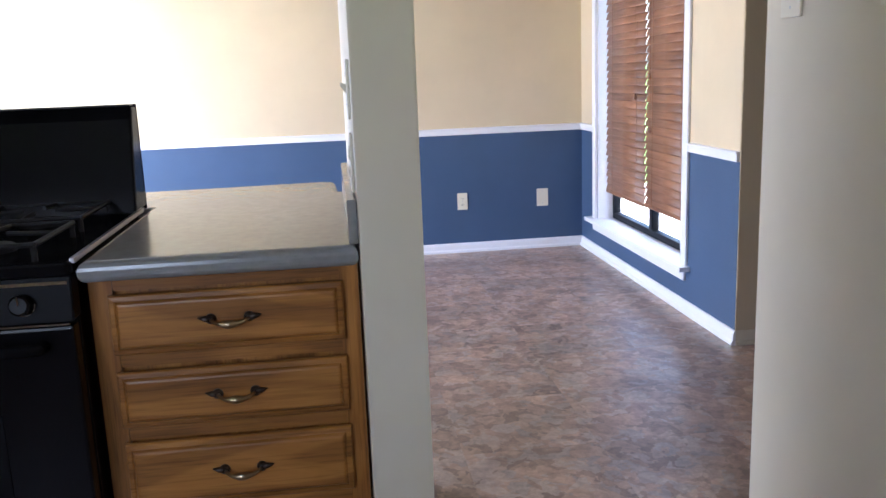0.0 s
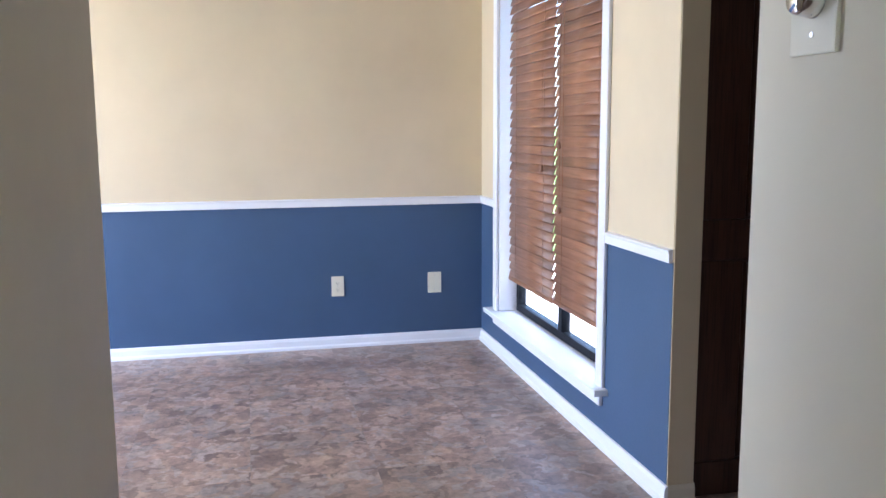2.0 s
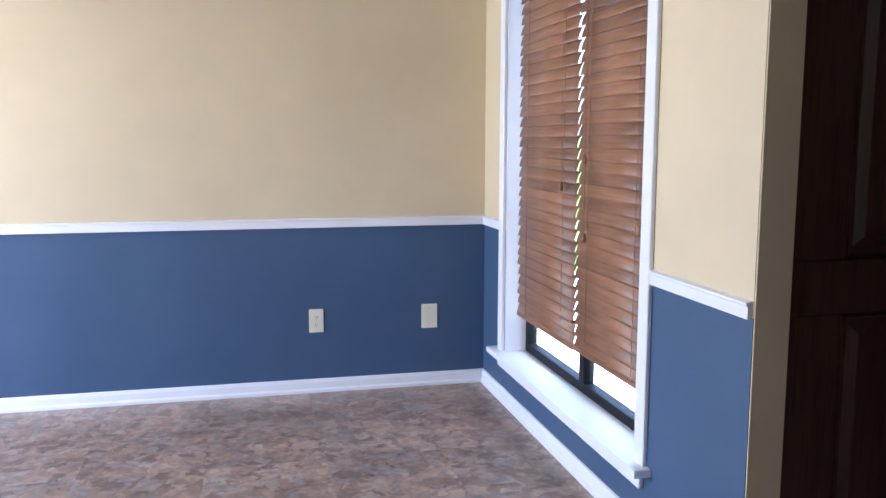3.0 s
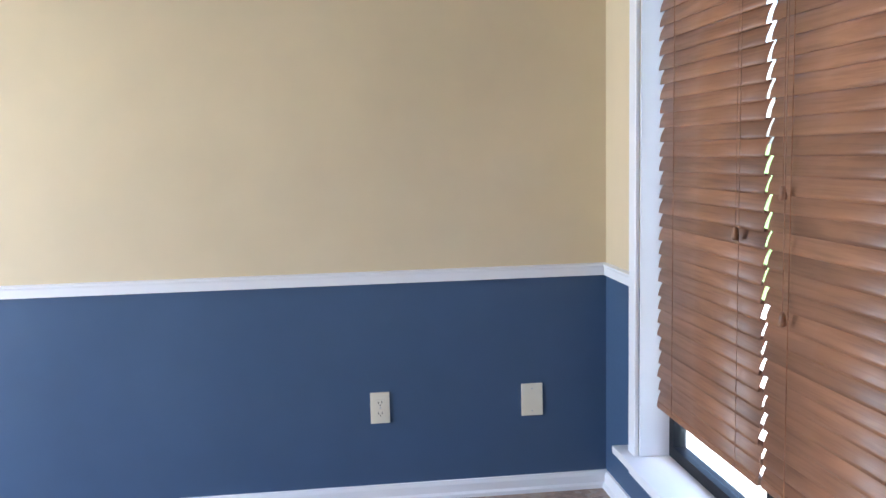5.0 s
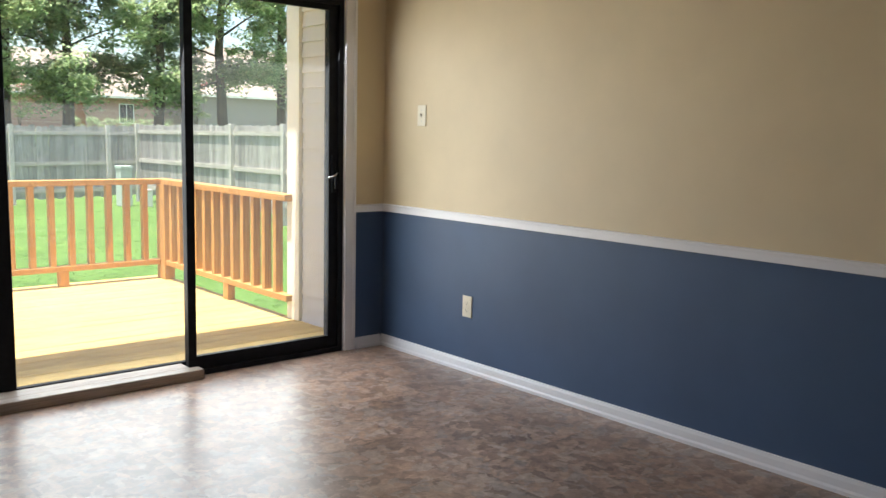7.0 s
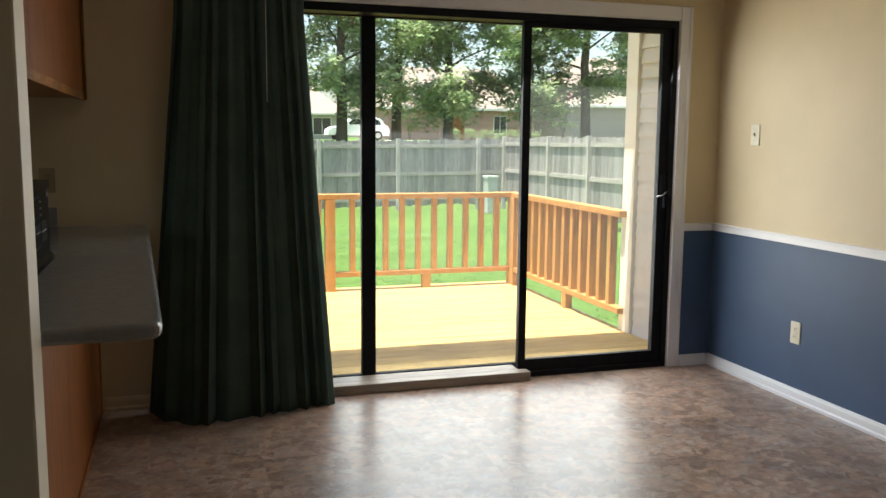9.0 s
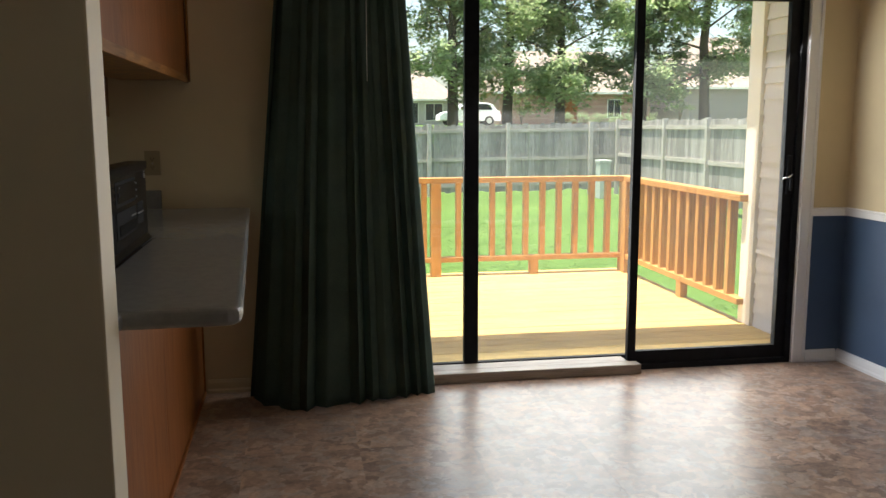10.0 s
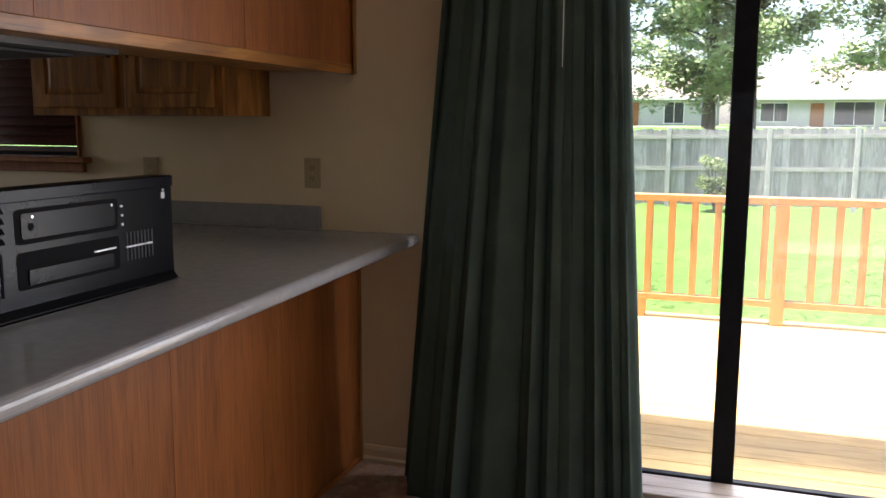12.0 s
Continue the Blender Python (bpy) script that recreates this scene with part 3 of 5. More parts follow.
# ---- curtain ----
def curtain():
    c = thing("curtain", "dark green pleated floor-length curtain hanging beside the sliding door", "curtain")
    bm = bmesh.new()
    cols, rows = 150, 36
    grid = []
    for j in range(rows + 1):
        v = j / rows
        z = 0.001 + v * 2.10
        n0 = -3.20 + 0.17 * min(1, v * 1.1)
        n1 = -2.315 - 0.125 * min(1, v * 1.1)
        row = []
        for i in range(cols + 1):
            u = i / cols
            y = n0 + (n1 - n0) * u
            ph = u * 2 * math.pi * 10.0 + 2.6 * math.sin(u * 7.3 + 0.4) + 1.5 * math.sin(u * 19 + 1.0) + 0.7 * (1 - v) * math.sin(u * 13 + 2)
            amp = (0.015 + 0.017 * (1 - v)) * (0.30 + 0.9 * math.sin(u * 12.0 + 0.6 + 0.5 * v) ** 2)
            hem = -3.95 + 0.25 * math.sin(min(1.0, u / 0.25) * math.pi / 2) - 0.155 * max(0.0, (u - 0.25) / 0.75)
            x = -3.915 * v + hem * (1 - v) + amp * math.sin(ph) + 0.008 * (1 - v) * math.sin(u * 27 + v * 2) + 0.004 * math.sin(u * 47 + 2.5 * v)
            y += 0.007 * math.sin(2 * ph + v * 1.2)
            row.append(bm.verts.new((x, y, z)))
        grid.append(row)
    for a, b in zip(grid, grid[1:]):
        for k in range(cols):
            bm.faces.new((a[k], a[k + 1], b[k + 1], b[k]))
    cl = part("fabric", bm, CURTAIN, c, smooth=True)
    cl.modifiers.new("thickness", "SOLIDIFY").thickness = 0.0025
    part("heading", boxed(-3.93, -3.905, -3.05, -2.45, 2.095, 2.13, bevel=0.006), CURTAIN, c)
    part("rod", tube(bmesh.new(), [(-3.917, -3.10, 2.145), (-3.917, -0.10, 2.145)], 0.010, 10), STEEL, c, smooth=True)
    for y in (-3.07, -1.6, -0.14):
        part("bracket", boxed(WEST, -3.905, y - 0.008, y + 0.008, 2.135, 2.158, bevel=0.002), STEEL, c)
    part("draw_cord", tube(bmesh.new(), [(-3.855, -2.622, 1.505), (-3.855, -2.622, 2.13)], 0.0016, 6), CORD, c, "thin white draw cord")


curtain()


# ---- kitchen peninsula ----
def rounded(pts, radii, steps=5):
    """The outline with its corners rounded."""
    out, n = [], len(pts)
    for i, p in enumerate(pts):
        r = radii[i]
        if not r:
            out.append(p)
            continue
        p, a, b = Vector(p), Vector(pts[i - 1]), Vector(pts[(i + 1) % n])
        s, e = p + (a - p).normalized() * r, p + (b - p).normalized() * r
        for k in range(steps + 1):
            t = k / steps
            out.append(tuple((1 - t) ** 2 * s + 2 * t * (1 - t) * p + t * t * e))
    return out


STOVE_W, STOVE_E, FRONT, BACK = -2.965, -2.207, -4.156, -3.475
worktop = thing("worktop", "grey laminate worktop with a rolled front edge on the kitchen peninsula", "countertop")
outline = [(-1.680, FRONT), (-1.680, -3.338), (-1.705, -3.332), (-1.712, -3.082), (WEST + 0.002, -3.180), (WEST + 0.002, -7.0), (-3.42, -7.0), (-3.42, FRONT), (STOVE_W - 0.003, FRONT), (STOVE_W - 0.003, BACK), (STOVE_E + 0.003, BACK), (STOVE_E + 0.003, FRONT)]
top_outline = rounded(outline, [0, 0, 0, 0.05, 0, 0, 0, 0, 0, 0, 0, 0])
part("slab", prism(bmesh.new(), top_outline, "z", 0.872, 0.914, bevel=0.018, seg=4), LAMINATE, worktop, smooth=False)
part("backsplash", boxed(WEST + 0.001, WEST + 0.022, -7.0, -3.585, 0.9145, 1.003, bevel=0.006, seg=2), LAMINATE, worktop)
part("side_splash", boxed(-1.697, -1.6775, FRONT + 0.01, -3.42, 0.9145, 1.003, bevel=0.006, seg=2), LAMINATE, worktop)


def bail_handle(parent, x, y, z, wide=0.074):
    """A bowed brass pull with two dark leaf-shaped feet."""
    pts, rad = [], []
    for k in range(13):
        t = k / 12 * 2 - 1
        pts.append((x + t * wide / 2, y - 0.006 - 0.022 * (1 - t ** 4), z - 0.006 * (1 - t * t)))
        rad.append(0.0036 + 0.0048 * math.exp(-(t * 2.6) ** 2))
    h = part("handle", tube(bmesh.new(), pts, rad, 10), BRASS, parent, "antique brass bow handle", True)
    for s in (-1, 1):
        c = Vector((x + s * wide / 2, y, z))
        part("foot", tube(bmesh.new(), [c, c + Vector((0, -0.004, 0)), c + Vector((0, -0.009, 0))], [0.011, 0.010, 0.004], 12), BRASS_DARK, h, smooth=True)
        part("leaf_tip", tube(bmesh.new(), [c + Vector((0, -0.003, 0)), c + Vector((s * 0.012, -0.005, 0.002)), c + Vector((s * 0.024, -0.003, 0.004))], [0.008, 0.006, 0.001], 8), BRASS_DARK, h, smooth=True)


def raised_front(x0, x1, z0, z1, y, mat, thick=0.019):
    """A drawer or door front facing south with a routed raised centre."""
    bm = bmesh.new()
    rings = [(0.0, 0.0), (0.0, thick - 0.009), (0.003, thick - 0.006), (0.011, thick - 0.005), (0.0125, thick - 0.0065), (0.017, thick - 0.001), (0.021, thick)]
    loops = []
    for inset, out in rings:
        loops.append([bm.verts.new(p) for p in ((x0 + inset, y - out, z0 + inset), (x1 - inset, y - out, z0 + inset), (x1 - inset, y - out, z1 - inset), (x0 + inset, y - out, z1 - inset))])
    bm.faces.new(loops[0][::-1])
    for a, b in zip(loops, loops[1:]):
        for k in range(4):
            bm.faces.new((a[k], a[(k + 1) % 4], b[(k + 1) % 4], b[k]))
    bm.faces.new(loops[-1])
    return bm


drawers = thing("drawer_cabinet", "honey oak base cabinet with raised-panel drawers beside the range", "cabinet")
CX0, CX1, CY = -2.200, -1.682, -4.110
part("carcass", boxes((CX0, CX1, CY + 0.02, -3.435, 0.09, 0.872), (CX0 + 0.01, CX1 - 0.01, CY + 0.075, CY + 0.09, 0.0, 0.09)), OAK_Z, drawers)
for a, b in ((CX0, CX0 + 0.044), (CX1 - 0.038, CX1)):
    part("face_frame", boxed(a, b, CY, CY + 0.019, 0.09, 0.873), OAK_Z, drawers)
part("frame_rail", boxes((CX0 + 0.045, CX1 - 0.039, CY + 0.001, CY + 0.019, 0.845, 0.873), (CX0 + 0.045, CX1 - 0.039, CY + 0.001, CY + 0.019, 0.69, 0.72), (CX0 + 0.045, CX1 - 0.039, CY + 0.001, CY + 0.019, 0.535, 0.568), (CX0 + 0.045, CX1 - 0.039, CY + 0.001, CY + 0.019, 0.36, 0.39), (CX0 + 0.045, CX1 - 0.039, CY + 0.001, CY + 0.019, 0.09, 0.15)), OAK_X, drawers)
for z0, z1 in ((0.718, 0.838), (0.566, 0.682), (0.392, 0.532), (0.152, 0.358)):
    d = part("drawer", raised_front(CX0 + 0.036, CX1 - 0.032, z0, z1, CY - 0.001, OAK_X), OAK_X, drawers)
    bail_handle(d, (CX0 + CX1) / 2 + 0.005, CY - 0.021, (z0 + z1) / 2 + 0.004)

corner_cab = thing("corner_cabinet", "honey oak base cabinet under the worktop beside the range", "cabinet")
part("carcass", boxes((WEST + 0.003, STOVE_W - 0.006, -4.09, -3.435, 0.09, 0.872), (WEST + 0.003, STOVE_W - 0.02, -4.03, -3.5, 0.0, 0.09)), OAK_Z, corner_cab)
part("door", raised_front(-3.40, STOVE_W - 0.03, 0.13, 0.84, -4.091, OAK_Z), OAK_Z, corner_cab)
west_cab = thing("sink_cabinet", "honey oak base cabinet under the kitchen window", "cabinet")
part("carcass", boxes((WEST + 0.003, -3.47, -7.0, -4.12, 0.09, 0.872), (WEST + 0.003, -3.54, -7.0, -4.12, 0.0, 0.09)), OAK_Z, west_cab)
for k in range(5):
    y1 = -4.20 - k * 0.55
    part("door", boxed(-3.469, -3.45, y1 - 0.5, y1, 0.13, 0.84, bevel=0.006, seg=2), OAK_Z, west_cab)

panel = thing("peninsula_back_panel", "reddish-brown wood veneer panelling on the back of the peninsula", "panel")
for x0, x1 in ((WEST + 0.022, -2.862), (-2.860, -1.703)):
    part("sheet", boxed(x0, x1, -3.433, -3.427, 0.0, 0.872), CHERRY_Z, panel)
part("end_batten", boxed(WEST + 0.002, WEST + 0.020, -3.433, -3.420, 0.0, 0.872, bevel=0.002), OAK_Z, panel)
part("foot_strip", boxed(WEST + 0.022, -1.703, -3.4265, -3.416, 0.0, 0.018, bevel=0.002), CHERRY_Z, panel)

upper = thing("peninsula_wall_cabinet", "reddish-brown wooden cabinet hung above the peninsula", "cabinet")
UX0, UX1, UY0, UY1, UZ = WEST + 0.003, -1.682, -3.745, -3.446, 1.500
part("carcass", boxed(UX0, UX1, UY0, UY1 - 0.008, UZ + 0.012, 2.30), OAK_Z, upper)
part("bottom_rail", boxed(UX0, UX1, UY1 - 0.007, UY1 + 0.006, UZ, UZ + 0.034, bevel=0.002), OAK_X, upper)
for x0, x1 in ((UX0, -3.295), (-3.293, -2.495), (-2.493, UX1)):
    part("back_panel", boxed(x0, x1, UY1 - 0.0075, UY1 + 0.001, UZ + 0.035, 2.30), CHERRY_Z, upper)
part("end_batten", boxed(UX0, UX0 + 0.018, UY1 + 0.0065, UY1 + 0.016, UZ + 0.004, 2.30, bevel=0.002), OAK_Z, upper)
for k, (x0, x1) in enumerate(((-3.6, -3.0), (-2.97, -2.2), (-2.17, -1.70))):
    part("door", raised_front(x0, x1, UZ + 0.02, 2.27, UY0 - 0.001, OAK_Z), OAK_Z, upper)
structure("soffit", boxed(WEST + 0.001, -1.679, -3.75, -3.446, 2.301, HIGH - 0.001), CREAM, "cream box filling the gap above the hung cabinet", "soffit")

hood = thing("range_hood", "slim grey metal range hood under the hung cabinet", "range hood")
part("canopy", prism(bmesh.new(), [(-4.02, 1.490), (-3.62, 1.496), (-3.62, 1.511), (-4.02, 1.511)], "x", STOVE_W, STOVE_E, bevel=0.004), HOODGREY, hood)
part("filter", boxed(STOVE_W + 0.10, STOVE_E - 0.10, -3.93, -3.68, 1.485, 1.4915), IRON, hood)
part("front_lip", boxed(STOVE_W, STOVE_E, -4.03, -4.021, 1.484, 1.52), HOODGREY, hood)

west_upper = thing("wall_cabinet", "short honey oak wall cabinet with two raised-panel doors", "cabinet")
WX = -3.735
part("carcass", boxed(WEST + 0.003, WX, -4.640, -3.800, 1.345, 2.30), OAK_Z, west_upper)
part("face_frame", boxes((WX + 0.0005, WX + 0.019, -4.640, -4.60, 1.345, 2.30), (WX + 0.0005, WX + 0.019, -3.84, -3.800, 1.345, 2.30), (WX + 0.0005, WX + 0.019, -4.245, -4.195, 1.345, 2.30), (WX + 0.0005, WX + 0.0188, -4.60, -3.84, 1.345, 1.385)), OAK_Z, west_upper)
for y0, y1, hy in ((-4.612, -4.243, -4.262), (-4.200, -3.828, -4.18)):
    bm = bmesh.new()
    t = 0.02
    loops = []
    for inset, out in ((0.0, 0.0), (0.0, t - 0.004), (0.005, t), (0.05, t), (0.054, t - 0.008), (0.075, t - 0.003), (0.082, t - 0.002)):
        loops.append([bm.verts.new((WX + 0.0195 + out, y, z)) for y, z in ((y0 + inset, 1.372 + inset), (y1 - inset, 1.372 + inset), (y1 - inset, 2.28 - inset), (y0 + inset, 2.28 - inset))])
    bm.faces.new(loops[0][::-1])
    for a, b in zip(loops, loops[1:]):
        for k in range(4):
            bm.faces.new((a[k], a[(k + 1) % 4], b[(k + 1) % 4], b[k]))
    bm.faces.new(loops[-1])
    d = part("door", bm, OAK_Z, west_upper)
    hx = WX + 0.0405
    h = part("handle", tube(bmesh.new(), [(hx, hy, 1.555), (hx + 0.02, hy, 1.57), (hx + 0.024, hy, 1.60), (hx + 0.02, hy, 1.63), (hx, hy, 1.645)], [0.006, 0.004, 0.006, 0.004, 0.006], 8), BRASS_DARK, d, "dark brass bow handle", True)

# kitchen window with its dark blind
kwin = thing("window_2", "kitchen window in a dark wood surround with a dark blind", "window", kind="structure")
part("casing", boxes((WEST, WEST + 0.02, -4.72, -4.712, 1.17, 2.1)), CHERRY_Z, kwin)
part("window_sill", boxed(-4.12, WEST + 0.055, -5.75, -4.662, 1.148, 1.172, bevel=0.005), CHERRY_Z, kwin)
part("apron", boxed(WEST + 0.001, WEST + 0.025, -5.72, -4.69, 1.108, 1.1475, bevel=0.003), CHERRY_Z, kwin)
part("frame", boxes((-4.17, -4.13, -5.70, -5.66, 1.172, 2.1), (-4.17, -4.13, -4.76, -4.72, 1.172, 2.1), (-4.17, -4.13, -5.66, -4.76, 1.172, 1.21), (-4.17, -4.13, -5.66, -4.76, 2.06, 2.1)), BRONZE, kwin)
p = part("pane", boxed(-4.152, -4.148, -5.66, -4.76, 1.21, 2.06), GLASS, kwin)
p.visible_shadow = False
slat_blind(-5.69, -4.728, -4.085, 1.202, 2.09, 0.042, BLIND_DARK, "dark maroon slat blind, closed, in the kitchen window", 66, lift=0.011)


# Unseen window added in the south wall so light reaches the drawers.
added_win = thing("window_3", "unseen kitchen window added to let in light", "window", kind="structure")
part("frame", boxes((-3.9, -3.85, -7.36, -7.30, 1.0, 2.1), (-2.55, -2.5, -7.36, -7.30, 1.0, 2.1), (-3.85, -2.55, -7.36, -7.30, 1.0, 1.05), (-3.85, -2.55, -7.36, -7.30, 2.05, 2.1), (-3.22, -3.18, -7.35, -7.31, 1.05, 2.05)), TRIM, added_win)
p = part("pane", boxed(-3.85, -2.55, -7.372, -7.368, 1.05, 2.05), GLASS, added_win)
p.visible_shadow = False


# ---- black gas range ----
def gas_range():
    r = thing("gas_range", "black gas range with a tall back guard set into the worktop", "stove")
    x0, x1 = STOVE_W, STOVE_E
    fy = -4.185
    part("body", boxed(x0 + 0.003, x1 - 0.003, fy + 0.035, -3.50, 0.06, 0.895, bevel=0.004), ENAMEL, r)
    for sx in (x0 + 0.05, x1 - 0.05):
        for sy in (-4.08, -3.58):
            part("leg", disc(bmesh.new(), (sx, sy, 0), (0, 0, 1), 0.018, 0.06), BLACK, r)
    top = part("cooktop", prism(bmesh.new(), rounded([(x0, fy + 0.005), (x1, fy + 0.005), (x1, -3.595), (x0, -3.595)], [0.015, 0.015, 0, 0]), "z", 0.895, 0.922, bevel=0.006), ENAMEL, r)
    for sx in (x0, x1):
        part("side_lip", boxed(sx - 0.004, sx + 0.004, fy + 0.02, -3.54, 0.916, 0.926), STEEL, r, "thin bright edge strip")
    for bx in (x0 + 0.19, x1 - 0.19):
        for by in (-4.03, -3.72):
            bn = part("burner", disc(bmesh.new(), (bx, by, 0.922), (0, 0, 1), 0.048, 0.014, 24, 0.004), IRON, top, smooth=False)
            g = bmesh.new()
            h = 0.125
            for a, b in (((-h, -h), (h, -h)), ((h, -h), (h, h)), ((h, h), (-h, h)), ((-h, h), (-h, -h))):
                tube(g, [(bx + a[0], by + a[1], 0.953), (bx + b[0], by + b[1], 0.953)], 0.0055, 6)
            for ang in range(4):
                c, s = math.cos(ang * math.pi / 2), math.sin(ang * math.pi / 2)
                tube(g, [(bx + c * h, by + s * h, 0.953), (bx + c * 0.035, by + s * 0.035, 0.957)], 0.005, 6)
                cc, ss = math.cos(ang * math.pi / 2 + math.pi / 4), math.sin(ang * math.pi / 2 + math.pi / 4)
                tube(g, [(bx + cc * h * 1.38, by + ss * h * 1.38, 0.922), (bx + cc * h * 1.38, by + ss * h * 1.38, 0.953)], 0.006, 6)
            part("grate", g, IRON, r, "black cast iron pan support")
    # back guard: leaning front, box behind
    part("back_guard", prism(bmesh.new(), [(-3.605, 0.9225), (-3.590, 0.985), (-3.550, 1.150), (-3.538, 1.180), (-3.486, 1.180), (-3.484, 0.9225)], "x", x0, x1, bevel=0.006, seg=2), ENAMEL, r)
    part("guard_top", boxed(x0 + 0.004, x1 - 0.004, -3.540, -3.482, 1.1805, 1.186, bevel=0.002), BLACK, r)
    part("clock_panel", boxed(x0 + 0.24, x1 - 0.34, -3.582, -3.55, 1.055, 1.12, bevel=0.003), DARKGLASS, r)
    # back sheet with screws, slots and recesses; near-black plates paint the recess shade
    back = part("back_sheet", boxed(x0, x1, -3.4835, -3.478, 0.9155, 1.186, bevel=0.0015), BLACK, r, "black sheet steel back with vents and recesses")
    part("recess_rim", prism(bmesh.new(), rounded([(x0 + 0.212, 1.068), (x1 - 0.232, 1.068), (x1 - 0.232, 1.143), (x0 + 0.212, 1.143)], [0.012] * 4, 3), "y", -3.4779, -3.4768), RECESS_SHADE, back)
    part("upper_recess", prism(bmesh.new(), rounded([(x0 + 0.224, 1.078), (x1 - 0.246, 1.078), (x1 - 0.246, 1.134), (x0 + 0.224, 1.134)], [0.008] * 4, 3), "y", -3.4767, -3.4745, bevel=0.001, seg=1), BLACK, back)
    part("knockout", disc(bmesh.new(), (x1 - 0.272, -3.4744, 1.104), (0, 1, 0), 0.0085, 0.0008, 14), RECESS_SHADE, back)
    part("lower_recess", prism(bmesh.new(), rounded([(x0 + 0.212, 0.972), (x1 - 0.232, 0.972), (x1 - 0.232, 1.052), (x0 + 0.212, 1.052)], [0.010] * 4, 3), "y", -3.4779, -3.4768), RECESS_SHADE, back)
    part("lower_box", boxed(x0 + 0.235, x1 - 0.26, -3.4767, -3.4735, 0.980, 1.014, bevel=0.001), BLACK, back)
    part("recess_bar", boxed(x0 + 0.225, x0 + 0.30, -3.4767, -3.4745, 1.022, 1.027, bevel=0.0008), STEEL, back)
    for k in range(8):
        sx = x0 + 0.085 + k * 0.0135
        part("vent_slot", boxed(sx, sx + 0.006, -3.4785, -3.4768, 0.985, 1.055), IRON, back)
        sx = x1 - 0.195 + k * 0.0135
        part("vent_slot", boxed(sx, sx + 0.006, -3.4785, -3.4768, 0.965, 1.055), RECESS_SHADE, back)
    for k in range(4):
        z = 1.075 + k * 0.021
        part("louvre", prism(bmesh.new(), [(-3.478, z), (-3.470, z), (-3.478, z + 0.012)], "x", x1 - 0.20, x1 - 0.10), BLACK, back)
    for sx, sz in ((x0 + 0.04, 1.150), (x1 - 0.05, 1.152), (x0 + 0.2, 1.10), (x0 + 0.2, 1.078), (x0 + 0.2, 1.122), (x0 + 0.235, 1.128), (x0 + 0.36, 1.0), (x0 + 0.42, 1.0), (x0 + 0.48, 1.125)):
        part("screw", disc(bmesh.new(), (sx, -3.4790, sz), (0, 1, 0), 0.0032, 0.0050, 10), STEEL, back)
    part("bracket", boxed(x0 + 0.033, x0 + 0.047, -3.4778, -3.4745, 1.128, 1.145, bevel=0.001), STEEL, back)
    part("strap", boxed(x0 + 0.09, x0 + 0.19, -3.4765, -3.474, 1.018, 1.023, bevel=0.001), STEEL, back)
    for k in range(3):
        part("edge_rib", boxed(x1 - 0.030 - k * 0.012, x1 - 0.026 - k * 0.012, -3.4779, -3.4755, 0.945, 1.140, bevel=0.001), BLACK, back)
    part("base_flange", prism(bmesh.new(), [(-3.478, 0.9155), (-3.466, 0.9155), (-3.466, 0.919), (-3.478, 0.936)], "x", x0 + 0.004, x1 - 0.004), BLACK, back)
    part("top_flange", boxed(x0 + 0.002, x1 - 0.002, -3.4778, -3.4715, 1.158, 1.1855, bevel=0.002), BLACK, back)
    # front: control panel, oven door, handle, drawer
    part("control_panel", prism(bmesh.new(), [(fy, 0.812), (fy + 0.012, 0.893), (fy + 0.05, 0.893), (fy + 0.05, 0.812)], "x", x0 + 0.002, x1 - 0.002, bevel=0.004), PANEL, r)
    # Chrome trim; the upper strip doubles as the highlight on the cooktop edge.
    part("trim_strip", boxes((x0 + 0.01, x1 - 0.01, fy + 0.009, fy + 0.0115, 0.880, 0.886), (x0 + 0.01, x1 - 0.01, fy - 0.003, fy + 0.0, 0.8055, 0.8085)), CHROME, r)
    for k in range(5):
        kx = x0 + 0.09 + k * (x1 - x0 - 0.18) / 4
        kn = part("knob", disc(bmesh.new(), (kx, fy + 0.005, 0.848), (0, -1, 0.12), 0.019, 0.026, 20, 0.004), BLACK, r)
        part("knob_ring", tube(bmesh.new(), [(kx + 0.0215 * math.cos(a * math.pi / 10), fy + 0.001, 0.848 + 0.0215 * math.sin(a * math.pi / 10)) for a in range(11, 21)], 0.0012, 6), CHROME, kn)
        part("knob_mark", boxed(kx - 0.0012, kx + 0.0012, fy - 0.0225, fy - 0.0205, 0.853, 0.868), CHROME, kn)
    od = part("oven_door", boxed(x0 + 0.004, x1 - 0.004, fy - 0.004, fy + 0.034, 0.275, 0.803, bevel=0.006, seg=2), ENAMEL, r)
    part("oven_window", boxed(x0 + 0.15, x1 - 0.15, fy - 0.0065, fy - 0.0035, 0.40, 0.64, bevel=0.001), PANEL, od)
    hp = [(x0 + 0.06, fy - 0.004, 0.768), (x0 + 0.062, fy - 0.035, 0.771), (x0 + 0.08, fy - 0.045, 0.773)] + [(x0 + 0.08 + k * (x1 - x0 - 0.16) / 4, fy - 0.047, 0.773) for k in range(1, 4)] + [(x1 - 0.08, fy - 0.045, 0.773), (x1 - 0.062, fy - 0.035, 0.771), (x1 - 0.06, fy - 0.004, 0.768)]
    part("handle", tube(bmesh.new(), hp, 0.012, 12), ENAMEL, od, smooth=True)
    part("warming_drawer", boxed(x0 + 0.004, x1 - 0.004, fy - 0.002, fy + 0.034, 0.07, 0.268, bevel=0.006, seg=2), ENAMEL, r)


gas_range()


